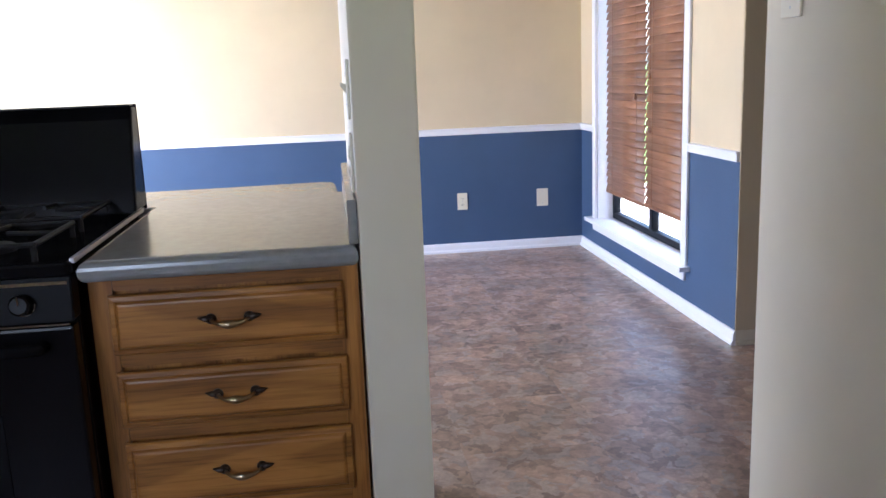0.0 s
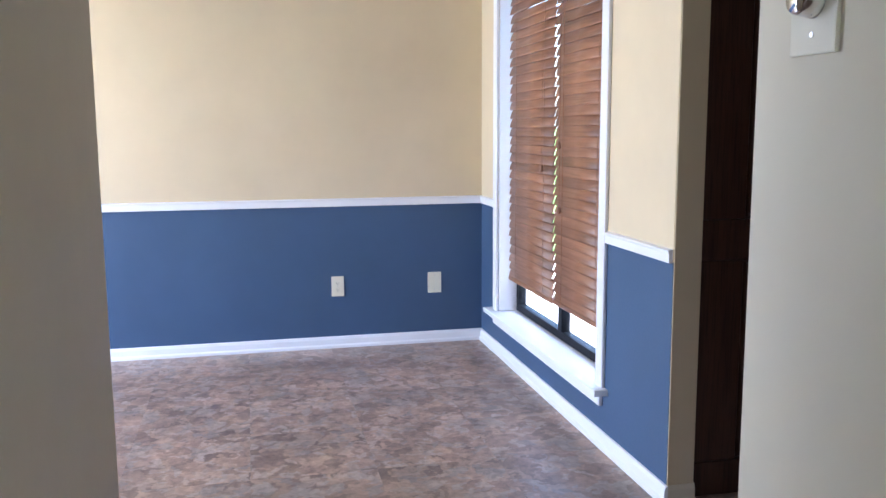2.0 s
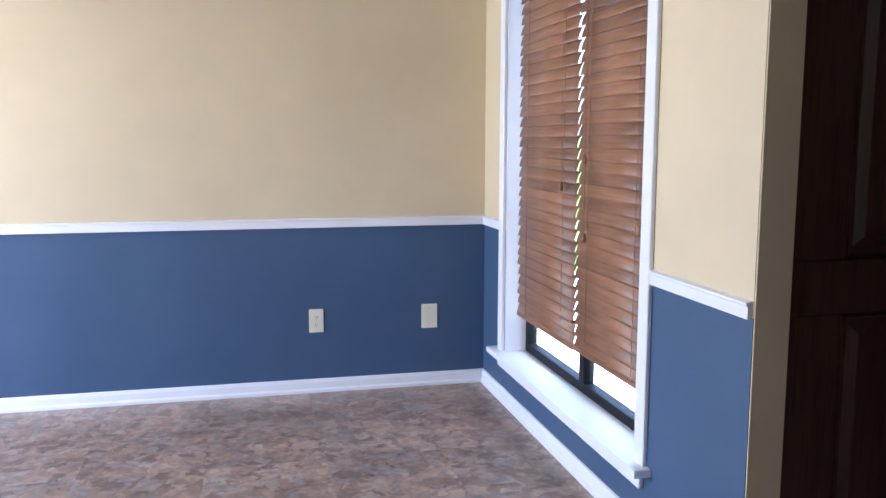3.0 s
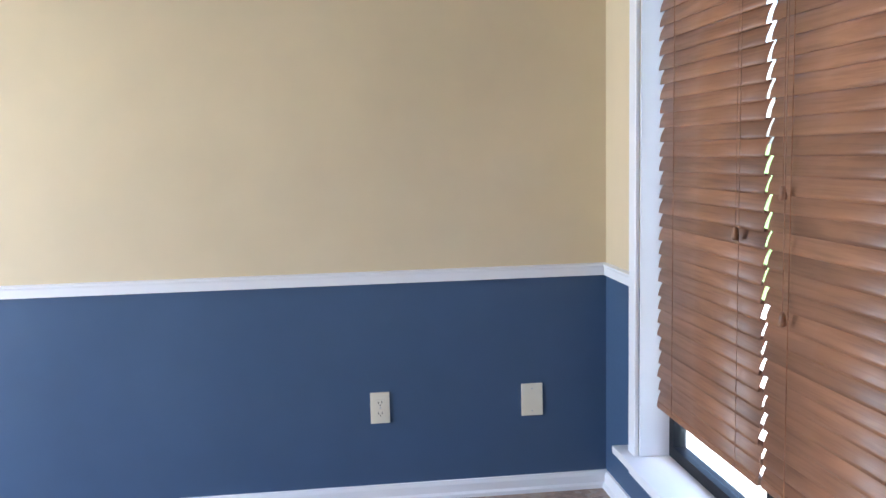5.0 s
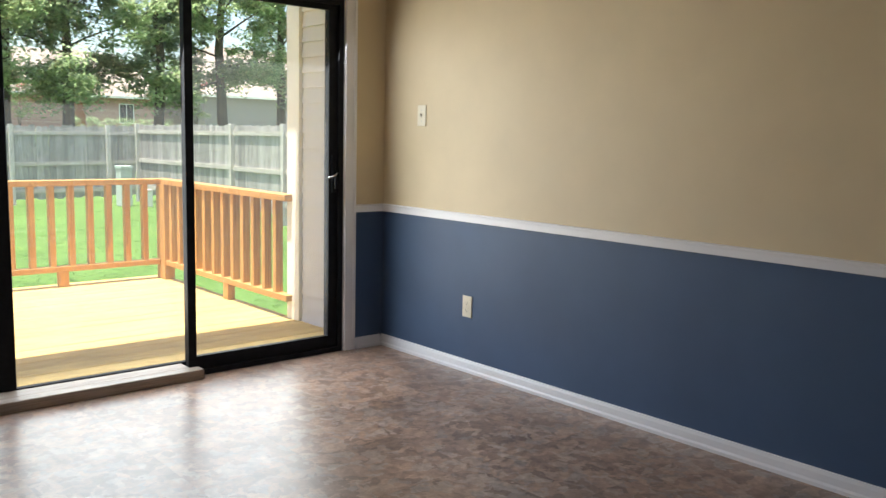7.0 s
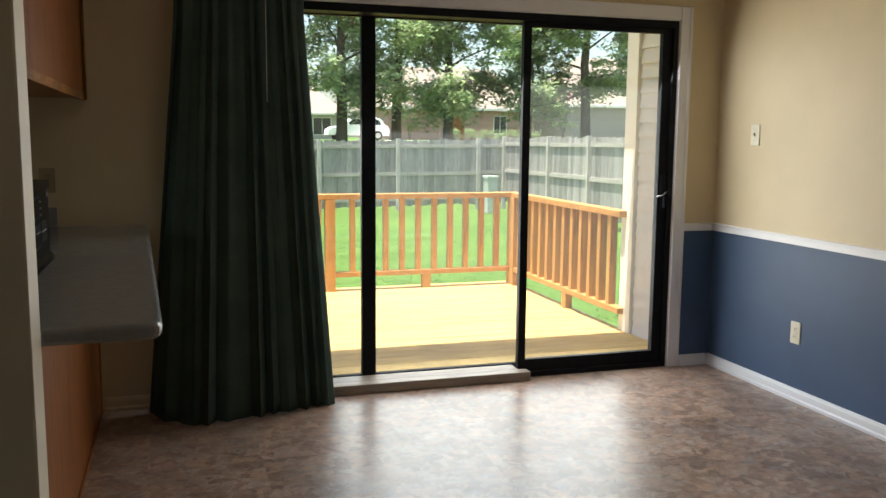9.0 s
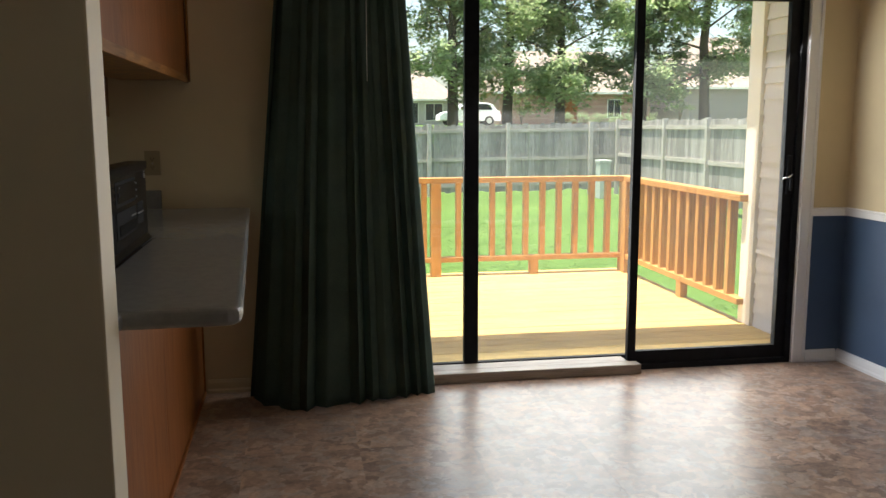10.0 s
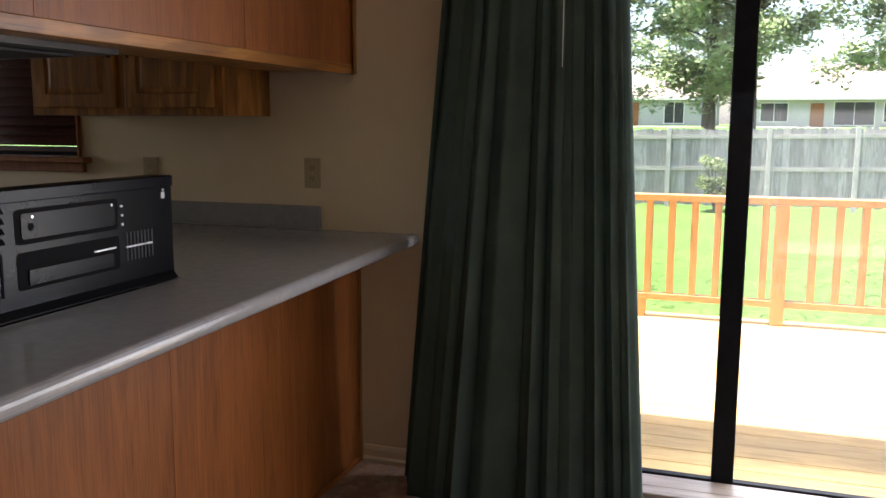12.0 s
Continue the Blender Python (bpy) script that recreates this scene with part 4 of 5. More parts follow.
# ---- wall plates ----
def wall_plate(name, label, category, at, turn, kind_of, wide=0.070, high=0.115, mat=None, group=""):
    """A plate on a wall; turn: degrees about z from facing south."""
    mat = mat or PLASTIC
    t = thing(name, label, category, group)
    part("plate", boxed(-wide / 2, wide / 2, -0.006, 0.0, -high / 2, high / 2, bevel=0.0025, seg=2), mat, t)
    if kind_of == "outlet":
        for s in (-1, 1):
            sock = part("socket", prism(bmesh.new(), rounded([(-0.017, s * 0.0195 - 0.0135), (0.017, s * 0.0195 - 0.0135), (0.017, s * 0.0195 + 0.0135), (-0.017, s * 0.0195 + 0.0135)], [0.008] * 4, 3), "y", -0.0085, -0.0062, bevel=0.0006, seg=1), mat, t)
            for sx in (-0.0063, 0.0063):
                part("slot", boxed(sx - 0.0011, sx + 0.0011, -0.0090, -0.0086, s * 0.0195 - 0.003, s * 0.0195 + 0.006), SLOT, sock)
            part("slot", disc(bmesh.new(), (0, -0.0086, s * 0.0195 - 0.008), (0, -1, 0), 0.0024, 0.0004, 8), SLOT, sock)
        part("screw", disc(bmesh.new(), (0, -0.006, 0), (0, -1, 0), 0.003, 0.001, 10), STEEL, t)
    elif kind_of == "toggle":
        part("toggle", prism(bmesh.new(), [(-0.006, -0.010), (-0.006, 0.010), (-0.017, 0.014), (-0.018, 0.008)], "x", -0.0045, 0.0045, bevel=0.0008, seg=1), mat, t)
        for s in (-1, 1):
            part("screw", disc(bmesh.new(), (0, -0.006, s * 0.030), (0, -1, 0), 0.003, 0.001, 10), STEEL, t)
    elif kind_of == "dimmer":
        k = part("knob", tube(bmesh.new(), [(0, -0.006, 0.0), (0, -0.010, 0.0), (0, -0.026, 0.0), (0, -0.030, 0.0)], [0.021, 0.020, 0.018, 0.015], 24), CHROME, t, "round silver dimmer knob", True)
        part("screw", disc(bmesh.new(), (0, -0.006, -0.038), (0, -1, 0), 0.003, 0.001, 10), STEEL, t)
    elif kind_of == "blank":
        for s in (-1, 1):
            part("screw", disc(bmesh.new(), (0, -0.006, s * 0.042), (0, -1, 0), 0.003, 0.001, 10), STEEL, t)
    t.matrix_world = pose(*at, 0, 0, turn)
    return t


wall_plate("outlet_plate", "ivory double power outlet low on the blue wall", "power outlet", (-0.848, 0, 0.356), 0, "outlet", group="outlets on the blue wall")
wall_plate("blank_plate", "ivory blank cover plate low on the blue wall near the corner", "wall plate", (-0.285, 0, 0.355), 0, "blank", wide=0.080, high=0.122)
wall_plate("outlet_plate", "ivory double power outlet on the blue wall near the sliding door", "power outlet", (-3.286, 0, 0.357), 0, "outlet", group="outlets on the blue wall")
wall_plate("switch_plate", "ivory light switch on the cream wall above the chair rail", "light switch", (-3.699, 0, 1.372), 0, "toggle")
wall_plate("dimmer_plate", "ivory plate with a round silver dimmer knob", "light switch", (-0.712, -3.985, 1.382), -90, "dimmer", wide=0.078, high=0.118)
wall_plate("switch_plate", "ivory light switch on the off-white wall", "light switch", (-0.712, -4.335, 1.382), -90, "toggle", wide=0.074)
wall_plate("outlet_plate", "aged almond power outlet above the worktop on the cream wall", "power outlet", (WEST, -3.620, 1.130), 90, "outlet", mat=ALMOND)
wall_plate("outlet_plate", "aged almond power outlet above the worktop behind the range", "power outlet", (WEST, -4.365, 1.122), 90, "outlet", mat=ALMOND)
wall_plate("outlet_plate", "ivory power outlet on the side of the post above the worktop", "power outlet", (-1.677, -4.05, 1.065), -90, "outlet")
wall_plate("switch_plate", "white light switch on the side of the post above the worktop", "light switch", (-1.677, -4.06, 1.21), -90, "toggle")
wall_plate("outlet_plate", "dark brown power outlet on the dark panelling", "power outlet", (0.478, -2.3045, 0.345), 0, "outlet", mat=PLASTIC_DK)

# ---- dark panelling in the hall ----
dado = thing("wall_panelling", "dark stained raised-panel wall panelling in the hall", "panelling", kind="structure")
xs = [0.10, 0.72, 1.34, 1.96]
part("rail", boxes((0.101, 2.05, -2.309, -2.281, 0.81, 0.945), (0.101, 2.05, -2.309, -2.281, 0.0, 0.12), (0.101, 2.05, -2.309, -2.281, 2.28, 2.44), bevel=0.003), DARKWOOD, dado)
for k, x in enumerate(xs):
    w = 0.168 if k == 0 else 0.10
    part("stile", boxes((x + 0.001, x + w, -2.308, -2.281, 0.121, 0.809), (x + 0.001, x + w, -2.308, -2.281, 0.946, 2.279), bevel=0.003), DARKWOOD, dado)
for k, (a, b) in enumerate(((0.268, 0.721), (0.82, 1.341), (1.44, 1.961))):
    for z0, z1 in ((0.121, 0.809), (0.946, 2.279)):
        bm = bmesh.new()
        loops = []
        for inset, out in ((0.0, 0.004), (0.010, 0.022), (0.016, 0.006), (0.03, 0.006), (0.055, 0.02), (0.06, 0.0205)):
            loops.append([bm.verts.new((x, -2.283 - out, z)) for x, z in ((a + inset, z0 + inset), (b - inset, z0 + inset), (b - inset, z1 - inset), (a + inset, z1 - inset))])
        for p0, p1 in zip(loops, loops[1:]):
            for q in range(4):
                bm.faces.new((p0[q], p0[(q + 1) % 4], p1[(q + 1) % 4], p1[q]))
        bm.faces.new(loops[-1])
        part("panel", bm, DARKWOOD, dado)

# ---- outside: ground, eaves, wing ----
rnd = random.Random(4)


def lie(x, y):
    """Height of the ground: flat yard, rising to the street behind the fence."""
    t = min(1, max(0, (-x - 21.5) / 24))
    return -0.52 + 1.62 * t * t * (3 - 2 * t) + 0.05 * math.sin(x * 0.3) * math.sin(y * 0.27) * (1 if x < -8 else 0)


bm = bmesh.new()
gx = [-900, -300, -150, -90] + [-70 + 2 * i for i in range(40)] + [20, 60, 200, 600]
gy = [-900, -300, -120, -60] + [-40 + 3 * i for i in range(28)] + [80, 150, 400, 900]
rows_ = [[bm.verts.new((x, y, lie(x, y))) for y in gy] for x in gx]
for a, b in zip(rows_, rows_[1:]):
    for k in range(len(gy) - 1):
        bm.faces.new((a[k], a[k + 1], b[k + 1], b[k]))
structure("ground", bm, LAWN, "bright green mown lawn rising towards the street", "lawn", True)
structure("street", boxes((-67, -57, -160, 60, 0.9, 1.115)), CONCRETE, "pale concrete street and drive beyond the fence", "street")
structure("side_path", boxed(0.5, 5.5, -2.0, 5, -0.5, -0.30), CONCRETE, "pale concrete drive beside the house", "path")
structure("foundation", boxes((-4.20, 0.15, -7.4, 0.15, -0.6, -0.13), (0.1501, 2.2, -4.0, -2.18, -0.6, -0.13)), CONCRETE, "concrete house foundation", "foundation")
structure("roof_eaves", boxes((-4.97, -4.19, -8.2, 0.0, 2.46, 2.60), (-5.25, -4.971, -0.25, 6.0, 2.46, 2.60), (-4.97, 0.45, 0.001, 6.0, 2.46, 2.60), (-4.19, 0.45, -8.2, 0.0, 2.57, 2.72), (0.4501, 2.8, -4.6, -2.18, 2.57, 2.72)), WHITE_EXT, "pale soffit and eaves of the house", "eaves")
wing = thing("house_wing", "pale lap-sided outer wall of the house beside the deck", "house", kind="structure")
part("core", boxed(WING + 0.03, -4.21, 0.045, 5.5, -0.55, 2.45), SIDING, wing)
part("corner_trim", boxes((WING - 0.015, WING + 0.140, -0.006, 0.030, -0.03, 2.455), (WING - 0.015, WING + 0.005, 0.031, 0.12, -0.03, 2.455), bevel=0.002), WHITE_EXT, wing)

# ---- things of the yard ----
deck = thing("deck", "sunlit deck of golden stained boards outside the sliding door", "deck", kind="structure")
part("rim_joist", boxes((-7.33, -7.29, -6.6, 0.02, -0.30, -0.065), (-7.29, -4.22, -0.02, 0.015, -0.30, -0.065), (-7.29, -4.22, -6.6, -6.565, -0.30, -0.065)), RAILWOOD_Y, deck)
for px in (-7.2, -5.8, -4.5):
    for py in (-6.4, -3.3, -0.1):
        part("footing_post", boxed(px - 0.045, px + 0.045, py - 0.045, py + 0.045, -0.62, -0.066), RAILWOOD, deck)
plank = link("plank", boxed(-0.069, 0.069, -3.32, 3.32, -0.0355, 0.0, bevel=0.004), DECKWOOD)
plank.parent = deck
spots = [pose(-4.285 - 0.1425 * k, -3.29 + rnd.uniform(-0.004, 0.004), -0.028 + rnd.uniform(-0.0015, 0.0015)) for k in range(22)]
plank.matrix_local = spots[0]
repeat(plank, "plank", spots[1:], deck)


def railing(name, label, length, posts, gap, offset, blocks):
    """A deck rail along +x from the origin: cap, sub rail, bottom rail, posts and balusters."""
    r = thing(name, label, "railing", "deck railings")
    part("cap", boxed(0, length, -0.045, 0.045, 0.795, 0.842, bevel=0.004), RAILWOOD_Y, r)
    part("lower_rail", boxed(0, length, -0.036, 0.036, 0.098, 0.142, bevel=0.003), RAILWOOD_Y, r)
    for x in posts:
        part("post", boxed(x - 0.044, x + 0.044, -0.0455, 0.0455, -0.028, 0.7945, bevel=0.004), RAILWOOD, r)
    for x in blocks:
        part("block", boxed(x - 0.04, x + 0.04, -0.030, 0.030, -0.028, 0.0975, bevel=0.003), RAILWOOD, r)
    b = link("baluster", boxed(-0.023, 0.023, -0.030, 0.030, 0, 0.652, bevel=0.003), RAILWOOD)
    b.parent = r
    places, x = [], offset
    while x < length - 0.03:
        if all(abs(x - q) > 0.07 for q in posts):
            places.append(pose(x, 0.0, 0.1425, 0, 0, 0))
        x += gap
    b.matrix_local = places[0]
    repeat(b, "baluster", places[1:], r)
    return r


west_rail = railing("deck_railing", "golden stained wooden railing with square balusters along the deck", 6.5, (0.045, 1.79, 3.6, 5.4), 0.1525, 0.215, (0.90, 2.7, 4.5))
west_rail.matrix_world = pose(-7.2, 0.03, 0, 0, 0, -90)
north_rail = railing("deck_railing", "golden stained wooden railing between the deck corner and the siding", 2.06, (0.02,), 0.158, 0.15, (1.15,))
north_rail.matrix_world = pose(-7.13, -0.02, 0, 0, 0, 0)

# ---- weathered fence ----
picket = prism(bmesh.new(), [(-0.0710, 0), (0.0710, 0), (0.0710, 1.64), (0.044, 1.68), (-0.044, 1.68), (-0.0710, 1.64)], "y", -0.008, 0.008)
PICKET = link("picket", picket, FENCEWOOD)


def fence(label, start, ahead, length, posts, top0, top1):
    f = thing("fence", label, "fence", "weathered yard fences")
    d = Vector(ahead).normalized()
    side = Vector((d.y, -d.x, 0))
    ang = math.degrees(math.atan2(d.y, d.x))
    height = lambda s: top0 + (top1 - top0) * s / length
    for s in posts:
        p = Vector(start) + d * s + side * 0.05
        ob = part("post", boxed(-0.05, 0.05, -0.05, 0.05, -1.9, 0.03, bevel=0.006), FENCEPOST, f)
        ob.matrix_local = pose(p.x, p.y, height(s), 0, 0, ang)
    edges = [0] + list(posts) + [length]
    for a, b in zip(edges, edges[1:]):
        for drop in (0.16, 0.86, 1.5):
            m = Vector(start) + d * ((a + b) / 2) + side * 0.027
            tilt = math.degrees(math.atan2(top1 - top0, length))
            ob = part("rail", boxed(-(b - a) / 2, (b - a) / 2, -0.020, 0.020, -0.045, 0.045), FENCERAIL, f)
            ob.matrix_local = pose(m.x, m.y, height((a + b) / 2) - drop + rnd.uniform(-0.012, 0.012), 0, -tilt, ang)
    n = int(length / 0.143)
    for k in range(n):
        s = (k + 0.5) * 0.143
        p = Vector(start) + d * s
        ob = new("picket", PICKET.data)
        ob.parent = f
        ob.matrix_local = pose(p.x, p.y, height(s) - 1.68 + rnd.uniform(-0.02, 0.02), 0, rnd.uniform(-0.22, 0.22), ang + rnd.uniform(-2, 2))
    return f


FX, FY = -21.0, 5.27
fence("grey weathered picket fence along the back of the yard", (FX, -17.0, 0), (0, 1, 0), 17.0 + FY, [17 - 14.0, 17 - 11.9, 17 - 9.8, 17 - 7.6, 17 - 5.6, 17 - 3.5, 17 - 1.4, 17 + 0.33, 17 + 2.34, 17 + 4.5], 1.02, 1.32)
fence("grey weathered picket fence along the side of the yard", (FX, FY, 0), (1, 0, 0), 15.5, [0.05, 2.9, 4.95, 7.0, 9.2, 11.4, 13.5], 1.36, 1.42)
bpy.data.objects.remove(PICKET)

box_u = thing("utility_pedestal", "pale green utility box standing by the fence corner", "utility box")
part("cabinet", boxed(-0.16, 0.16, -0.13, 0.13, 0.0, 0.85, bevel=0.02, seg=2), UTILITY, box_u)
part("lid", boxed(-0.18, 0.18, -0.15, 0.15, 0.851, 0.93, bevel=0.02, seg=2), UTILITY, box_u)
box_u.location = (-19.6, 4.35, lie(-19.6, 4.35))
box_u2 = thing("utility_post", "small white utility post standing in the grass by the fence", "utility box")
part("post", boxed(-0.09, 0.09, -0.07, 0.07, 0.0, 0.34, bevel=0.015, seg=2), WHITE_EXT, box_u2)
part("cap", boxed(-0.10, 0.10, -0.08, 0.08, 0.341, 0.39, bevel=0.015, seg=2), CONCRETE, box_u2)
box_u2.location = (-19.2, 4.75, lie(-19.2, 4.75))


# ---- plants ----
def leaf_quads(bm, centre, spread, count, size, rr, flat=0.75):
    for _ in range(count):
        d = Vector((rr.gauss(0, 1), rr.gauss(0, 1), rr.gauss(0, 1) * flat))
        d = d.normalized() * (rr.random() ** 0.5) * spread
        c = Vector(centre) + Vector((d.x, d.y, d.z * flat))
        u = Vector((rr.uniform(-1, 1), rr.uniform(-1, 1), rr.uniform(-0.5, 0.5))).normalized()
        w = u.cross(Vector((rr.uniform(-0.6, 0.6), rr.uniform(-0.6, 0.6), 1))).normalized()
        a, b = size * rr.uniform(0.6, 1.3), size * rr.uniform(0.35, 0.7)
        bm.faces.new([bm.verts.new(c + p) for p in (-u * a, w * b - u * a * 0.1, u * a, -w * b + u * a * 0.1)])


def tree(seed, height, first, reach):
    rr = random.Random(seed)
    t = thing("tree", "leafy green tree with a dark trunk behind the fence", "tree", "trees behind the fence")
    trunk, crown = bmesh.new(), bmesh.new()
    axis = [(0.10 * math.sin(i * 1.3 + seed) * i / 4, 0.10 * math.cos(i * 1.7 + seed) * i / 4, height * i / 8) for i in range(9)]
    tube(trunk, axis, [0.23 - 0.022 * i for i in range(9)], 10)
    limbs = 17
    for k in range(limbs):
        f = (k + rr.random()) / limbs
        h = first + (height * 0.93 - first) * f
        i = min(7, int(h / height * 8))
        base = Vector(axis[i]).lerp(Vector(axis[i + 1]), h / height * 8 - i)
        ang = k * 2.4 + rr.uniform(-0.6, 0.6)
        ln = reach * (0.62 + 0.55 * math.sin(math.pi * min(1, f + 0.12))) * rr.uniform(0.6, 1.1)
        rise = rr.uniform(0.30, 0.95) - (0.60 if f < 0.2 else 0)
        out = Vector((math.cos(ang), math.sin(ang), 0))
        pts = [base + out * ln * q + Vector((0, 0, ln * rise * q * (1.25 - 0.4 * q))) + Vector((rr.uniform(-0.2, 0.2), rr.uniform(-0.2, 0.2), rr.uniform(-0.15, 0.15))) * q for q in (0, 0.25, 0.5, 0.75, 1.0)]
        th = 1 - 0.5 * f
        tube(trunk, pts, [0.06 * th, 0.042 * th, 0.028 * th, 0.016, 0.006], 6)
        for q in (0.35, 0.6, 0.82, 1.0):
            c = pts[0].lerp(pts[-1], q)
            for _ in range(4):
                e = c + Vector((rr.gauss(0, 0.42), rr.gauss(0, 0.42), rr.gauss(0, 0.36)))
                tube(trunk, [c, e], [0.010, 0.004], 4)
                leaf_quads(crown, e, rr.uniform(0.32, 0.80), 102, 0.105, rr, 0.75)
    part("trunk", trunk, BARK, t, smooth=True)
    part("crown", crown, LEAF, t)
    return t


models = [tree(11, 10.5, 2.5, 2.9), tree(23, 11.5, 2.8, 3.2), tree(37, 9.5, 2.2, 3.0)]
stand = [(0, -31.0, 2.75, 30), (1, -33.5, 5.45, 80), (2, -32.0, 7.15, 200), (0, -33.0, 10.9, 140), (1, -31.5, 12.8, 260), (2, -32.5, -3.0, 20), (1, -31.0, -1.7, 215), (1, -34.0, -7.2, 170), (2, -31.5, -11.5, 95), (0, -34.5, 17.2, 10), (1, -33.0, -16.0, 45), (1, -58.0, -4.0, 120)]
for k, (m, x, y, turn) in enumerate(stand):
    at = pose(x, y, lie(x, y) - 0.1, 0, 0, turn)
    if k < 3:
        models[m].matrix_world = at
    else:
        copy_thing(models[m], at)


shrubs = []


def shrub(label, x, y, wide, high, mat, seed, size=0.05):
    rr = random.Random(seed)
    s = thing("shrub", label, "shrub", "garden shrubs", at=(x, y, lie(x, y)))
    stems, leaves = bmesh.new(), bmesh.new()
    for k in range(7):
        a = k * 0.9
        tube(stems, [(0, 0, -0.02), (math.cos(a) * wide * 0.25, math.sin(a) * wide * 0.25, high * 0.75)], [0.018, 0.006], 5)
    for k in range(26):
        leaf_quads(leaves, (rr.uniform(-0.36, 0.36) * wide, rr.uniform(-0.36, 0.36) * wide, high * rr.uniform(0.22, 0.9)), 0.17 * wide + 0.05, 40, size, rr)
    part("stems", stems, BARK, s)
    part("leaves", leaves, mat, s)
    shrubs.append(s)


shrub("pale flowering shrub standing in front of the back fence", -20.2, -2.45, 0.85, 1.25, SHRUB, 3)
for k, y in enumerate((20.6, 22.3, 23.7, 25.1, 26.5, 28.2)):
    shrub("clipped green shrub in front of the brick house", -73.0, y, 1.5, 1.1, LEAF, 40 + k)

FLOWER = leaf("pink_blossom", (0.50, 0.10, 0.12), (0.70, 0.26, 0.26))
for x, y, high in ((-72.5, 16.4, 4.2), (-71.5, 30.5, 5.2)):
    shrub("tall flowering shrub with pink blossom near the brick house", x, y, 2.2, high, SHRUB, int(y * 10), 0.10)
    bl = bmesh.new()
    rb = random.Random(int(y))
    for k in range(9):
        leaf_quads(bl, (rb.uniform(-0.8, 0.8), rb.uniform(-0.8, 0.8), high * rb.uniform(0.72, 0.98)), 0.32, 26, 0.10, rb)
    part("blossom", bl, FLOWER, shrubs[-1], "clusters of pink blossom")

# grass blades in the yard
bm = bmesh.new()
for _ in range(26000):
    x, y = rnd.uniform(-20.8, -7.45), rnd.uniform(-9, 5.1)
    if rnd.random() > 1.2 - (-x - 7) / 14:
        continue
    z = lie(x, y)
    a, h = rnd.uniform(0, 6.28), rnd.uniform(0.012, 0.035)
    c, s = math.cos(a) * 0.010, math.sin(a) * 0.010
    bm.faces.new([bm.verts.new(p) for p in ((x - c, y - s, z), (x + c, y + s, z), (x + rnd.uniform(-0.13, 0.13), y + rnd.uniform(-0.13, 0.13), z + h))])
tagged(link("grass", bm, GRASS), "uneven blades of bright green lawn grass", "grass", kind="stuff")


# ---- houses and car beyond the fence ----
def house(label, x0, x1, y0, y1, z, wall, high, ridge, wins, doors, mat_roof):
    h = thing("house", label, "house", "houses across the street")
    part("wall", boxed(x0, x1, y0, y1, z - 0.4, z + high), wall, h)
    e = 0.6
    bm = bmesh.new()
    ym0, ym1 = y0 + (y1 - y0) * 0.16, y1 - (y1 - y0) * 0.16
    vs = [bm.verts.new(p) for p in ((x0 - e, y0 - e, z + high), (x1 + e, y0 - e, z + high), (x1 + e, y1 + e, z + high), (x0 - e, y1 + e, z + high), ((x0 + x1) / 2, ym0, z + ridge), ((x0 + x1) / 2, ym1, z + ridge))]
    for q in ((3, 2, 1, 0), (0, 1, 4), (1, 2, 5, 4), (2, 3, 5), (3, 0, 4, 5)):
        bm.faces.new([vs[i] for i in q])
    part("roof", bm, mat_roof, h)
    part("fascia", boxes((x1 + e - 0.04, x1 + e + 0.01, y0 - e, y1 + e, z + high - 0.18, z + high + 0.02)), WHITE_EXT, h)
    for y, w, low, top in wins:
        fr = part("window", boxes((x1 - 0.02, x1 + 0.05, y - w / 2 - 0.07, y - w / 2, z + low, z + top), (x1 - 0.02, x1 + 0.05, y + w / 2, y + w / 2 + 0.07, z + low, z + top), (x1 - 0.02, x1 + 0.05, y - w / 2 - 0.07, y + w / 2 + 0.07, z + top, z + top + 0.07), (x1 - 0.02, x1 + 0.07, y - w / 2 - 0.09, y + w / 2 + 0.09, z + low - 0.07, z + low), (x1 - 0.01, x1 + 0.035, y - 0.025, y + 0.025, z + low, z + top)), WHITE_EXT, h)
        part("pane", boxed(x1 - 0.02, x1 + 0.02, y - w / 2, y + w / 2, z + low, z + top), DARKGLASS, fr)
    for y, w, top in doors:
        part("door", boxed(x1 - 0.02, x1 + 0.06, y - w / 2, y + w / 2, z, z + top, bevel=0.02), CHERRY_Z, h)


G = 1.08
house("single-storey pink brick house with a pale shingle roof", -90, -77, 15.5, 30.0, G, BRICK, 3.0, 7.2, [(26.5, 1.2, 0.7, 2.3)], [(22.3, 1.2, 2.3)], SHINGLE)
house("grey brick house with a pale shingle roof", -88, -74, 32.5, 56, G, GREYBRICK, 3.4, 8.5, [(50.0, 1.6, 0.8, 2.3)], [], SHINGLE)
house("low pale house with dark windows across the street", -104, -90, -1.5, 13.6, G, TANWALL, 2.7, 6.2, [(1.2, 2.4, 0.5, 2.2), (8.2, 3.4, 0.2, 2.3), (11.6, 1.8, 0.5, 2.2)], [(5.0, 1.2, 2.2)], SHINGLE)
house("low grey-green house with dark windows across the street", -102, -89, -26, -4.0, G, TANWALL, 2.7, 6.0, [(-8.0, 1.8, 0.3, 2.3), (-16, 2.4, 0.6, 2.2)], [(-12, 1.2, 2.3)], SHINGLE)


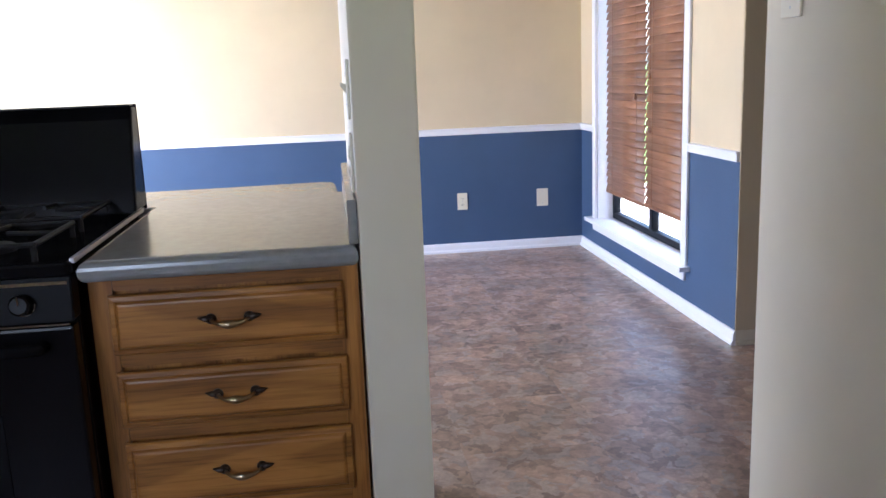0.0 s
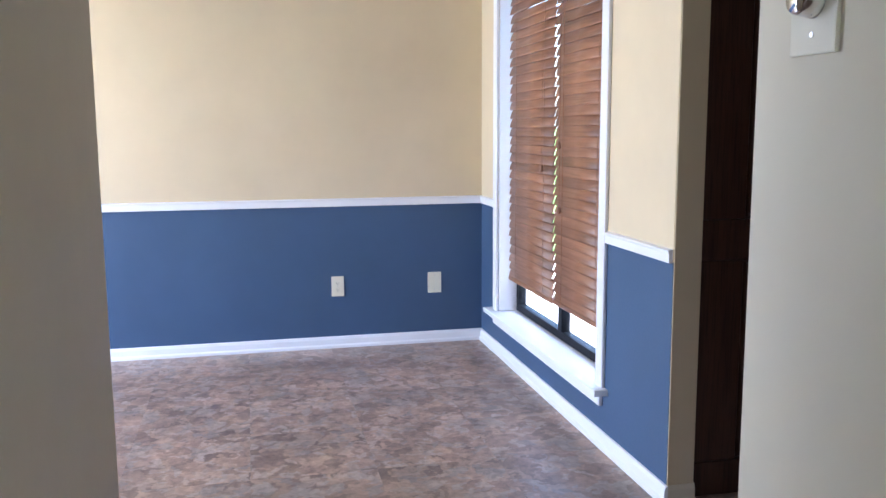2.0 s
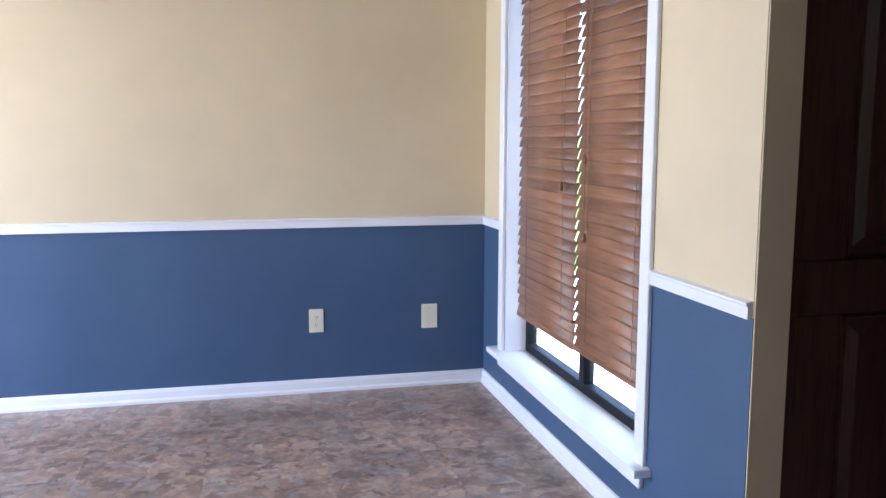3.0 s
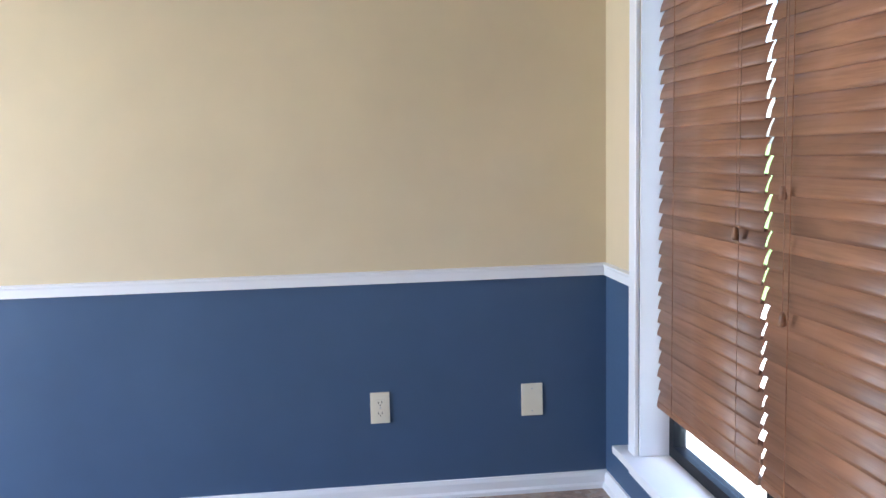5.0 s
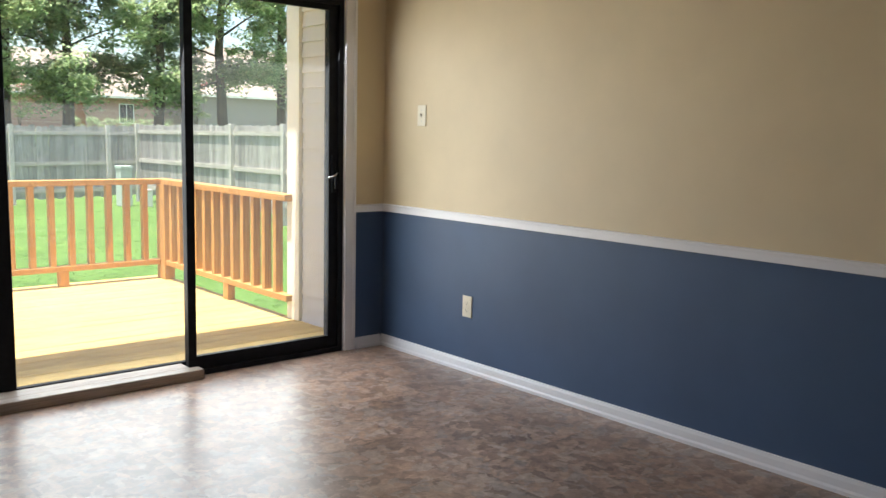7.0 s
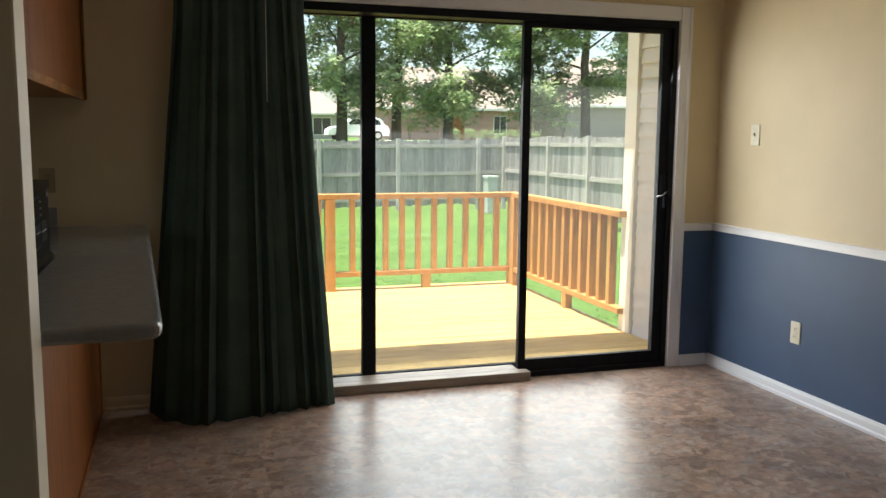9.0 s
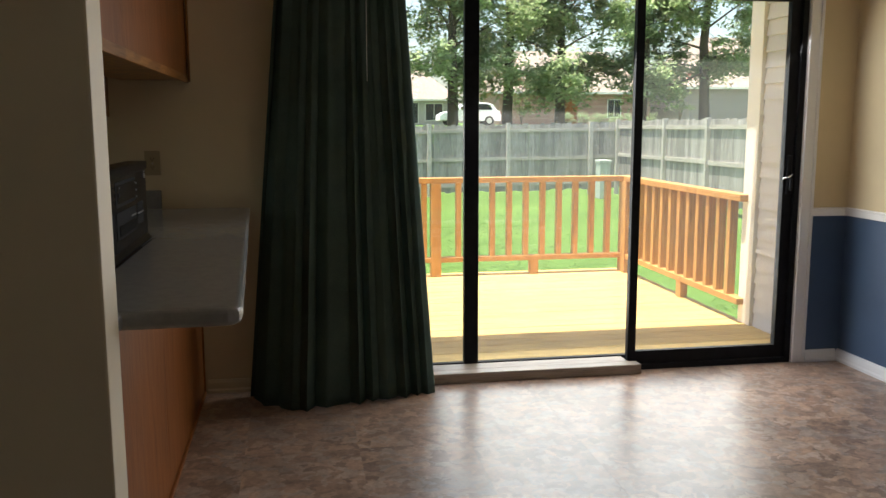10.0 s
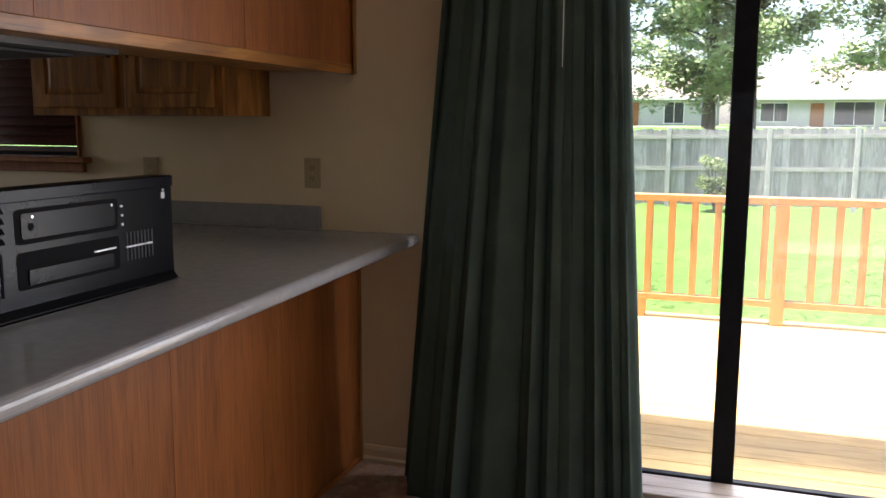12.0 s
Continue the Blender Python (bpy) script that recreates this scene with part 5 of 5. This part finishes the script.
def car(x, y, z, turn):
    c = thing("car", "white sport utility car parked on the street", "car")
    side = [(-2.25, 0.32), (-2.28, 0.75), (-2.18, 1.02), (-1.95, 1.10), (-1.62, 1.52), (-1.20, 1.64), (0.15, 1.62), (0.55, 1.50), (1.15, 1.08), (1.95, 0.94), (2.25, 0.74), (2.28, 0.36)]
    body = part("body", prism(bmesh.new(), side, "y", -0.88, 0.88, bevel=0.07, seg=3), CARPAINT, c, smooth=False)
    for s in (-1, 1):
        part("side_window", prism(bmesh.new(), [(-1.62, 1.12), (-1.42, 1.45), (-1.10, 1.54), (-0.40, 1.55), (-0.40, 1.12)], "y", s * 0.874, s * 0.892), DARKGLASS, body)
        part("side_window", prism(bmesh.new(), [(-0.32, 1.12), (-0.32, 1.55), (0.12, 1.54), (0.46, 1.44), (0.95, 1.12)], "y", s * 0.874, s * 0.892), DARKGLASS, body)
        part("tail_light", boxed(-2.29, -2.15, s * 0.66 - 0.14, s * 0.66 + 0.14, 0.84, 1.0, bevel=0.02), REDLIGHT, c)
        part("headlight", boxed(2.05, 2.25, s * 0.66 - 0.14, s * 0.66 + 0.14, 0.70, 0.82, bevel=0.02), CHROME, c)
        part("mirror", boxed(0.72, 0.86, s * 0.96 - 0.07, s * 0.96 + 0.07, 1.06, 1.20, bevel=0.03), CARPAINT, c)
        for wx in (-1.38, 1.40):
            w = part("wheel", disc(bmesh.new(), (wx, s * 0.70, 0.34), (0, s, 0), 0.34, 0.22, 24, 0.03), RUBBER, c)
            part("rim", disc(bmesh.new(), (wx, s * 0.915, 0.34), (0, s, 0), 0.20, 0.012, 20), STEEL, w)
    part("rear_window", boxed(-1.9, -1.88, -0.6, 0.6, 1.15, 1.4), DARKGLASS, c)
    c.matrix_world = pose(x, y, z, 0, 0, turn)


car(-62.0, 9.6, 1.115, -90)

# ---- lap siding, piece by piece ----
lap = prism(bmesh.new(), [(0.034, 0.0), (0.008, 0.0), (0.024, 0.108), (0.038, 0.108)], "x", 0.0, 0.73)
lap_ob = link("siding_board", lap, SIDING)
lap_ob.parent = wing
spots = [pose(WING + 0.142, 0.004, -0.035 + 0.0995 * k) for k in range(25)]
lap_ob.matrix_local = spots[0]
repeat(lap_ob, "siding_board", spots[1:], wing)

# ---- vinyl floor tiles, laid square to the walls ----
T = 0.457
tile = link("tile", boxed(-T / 2 + 0.0001, T / 2 - 0.0001, -T / 2 + 0.0001, T / 2 - 0.0001, -0.004, 0.0), FLOOR)
tile.parent = floor
nx, ny = math.ceil(4.045 / T), math.ceil(4.1 / T)
spots = [pose(-(i + 0.5) * T + 0.02, -(j + 0.5) * T + 0.01, rnd.uniform(-0.0002, 0.0), 0, 0, 90 * rnd.randrange(4)) for i in range(nx) for j in range(ny)]
tile.matrix_local = spots[0]
repeat(tile, "tile", spots[1:], floor)
field = bmesh.new()
for i in range(nx):
    for j in range(ny, 17):
        cx, cy = -(i + 0.5) * T + 0.02, -(j + 0.5) * T + 0.01
        if cy - T / 2 > -7.4:
            box(field, cx - T / 2 + 0.0001, cx + T / 2 - 0.0001, cy - T / 2 + 0.0001, cy + T / 2 - 0.0001, -0.004, 0.0)
for i in range(5):
    for j in range(5, 9):
        cx, cy = (i + 0.5) * T + 0.02, -(j + 0.5) * T + 0.01
        box(field, cx - T / 2 + 0.0001, min(2.2, cx + T / 2 - 0.0001), max(-4.0, cy - T / 2 + 0.0001), min(-2.182, cy + T / 2 - 0.0001), -0.004, 0.0)
tagged(part("tile_field", field, FLOOR, floor), kind="stuff")
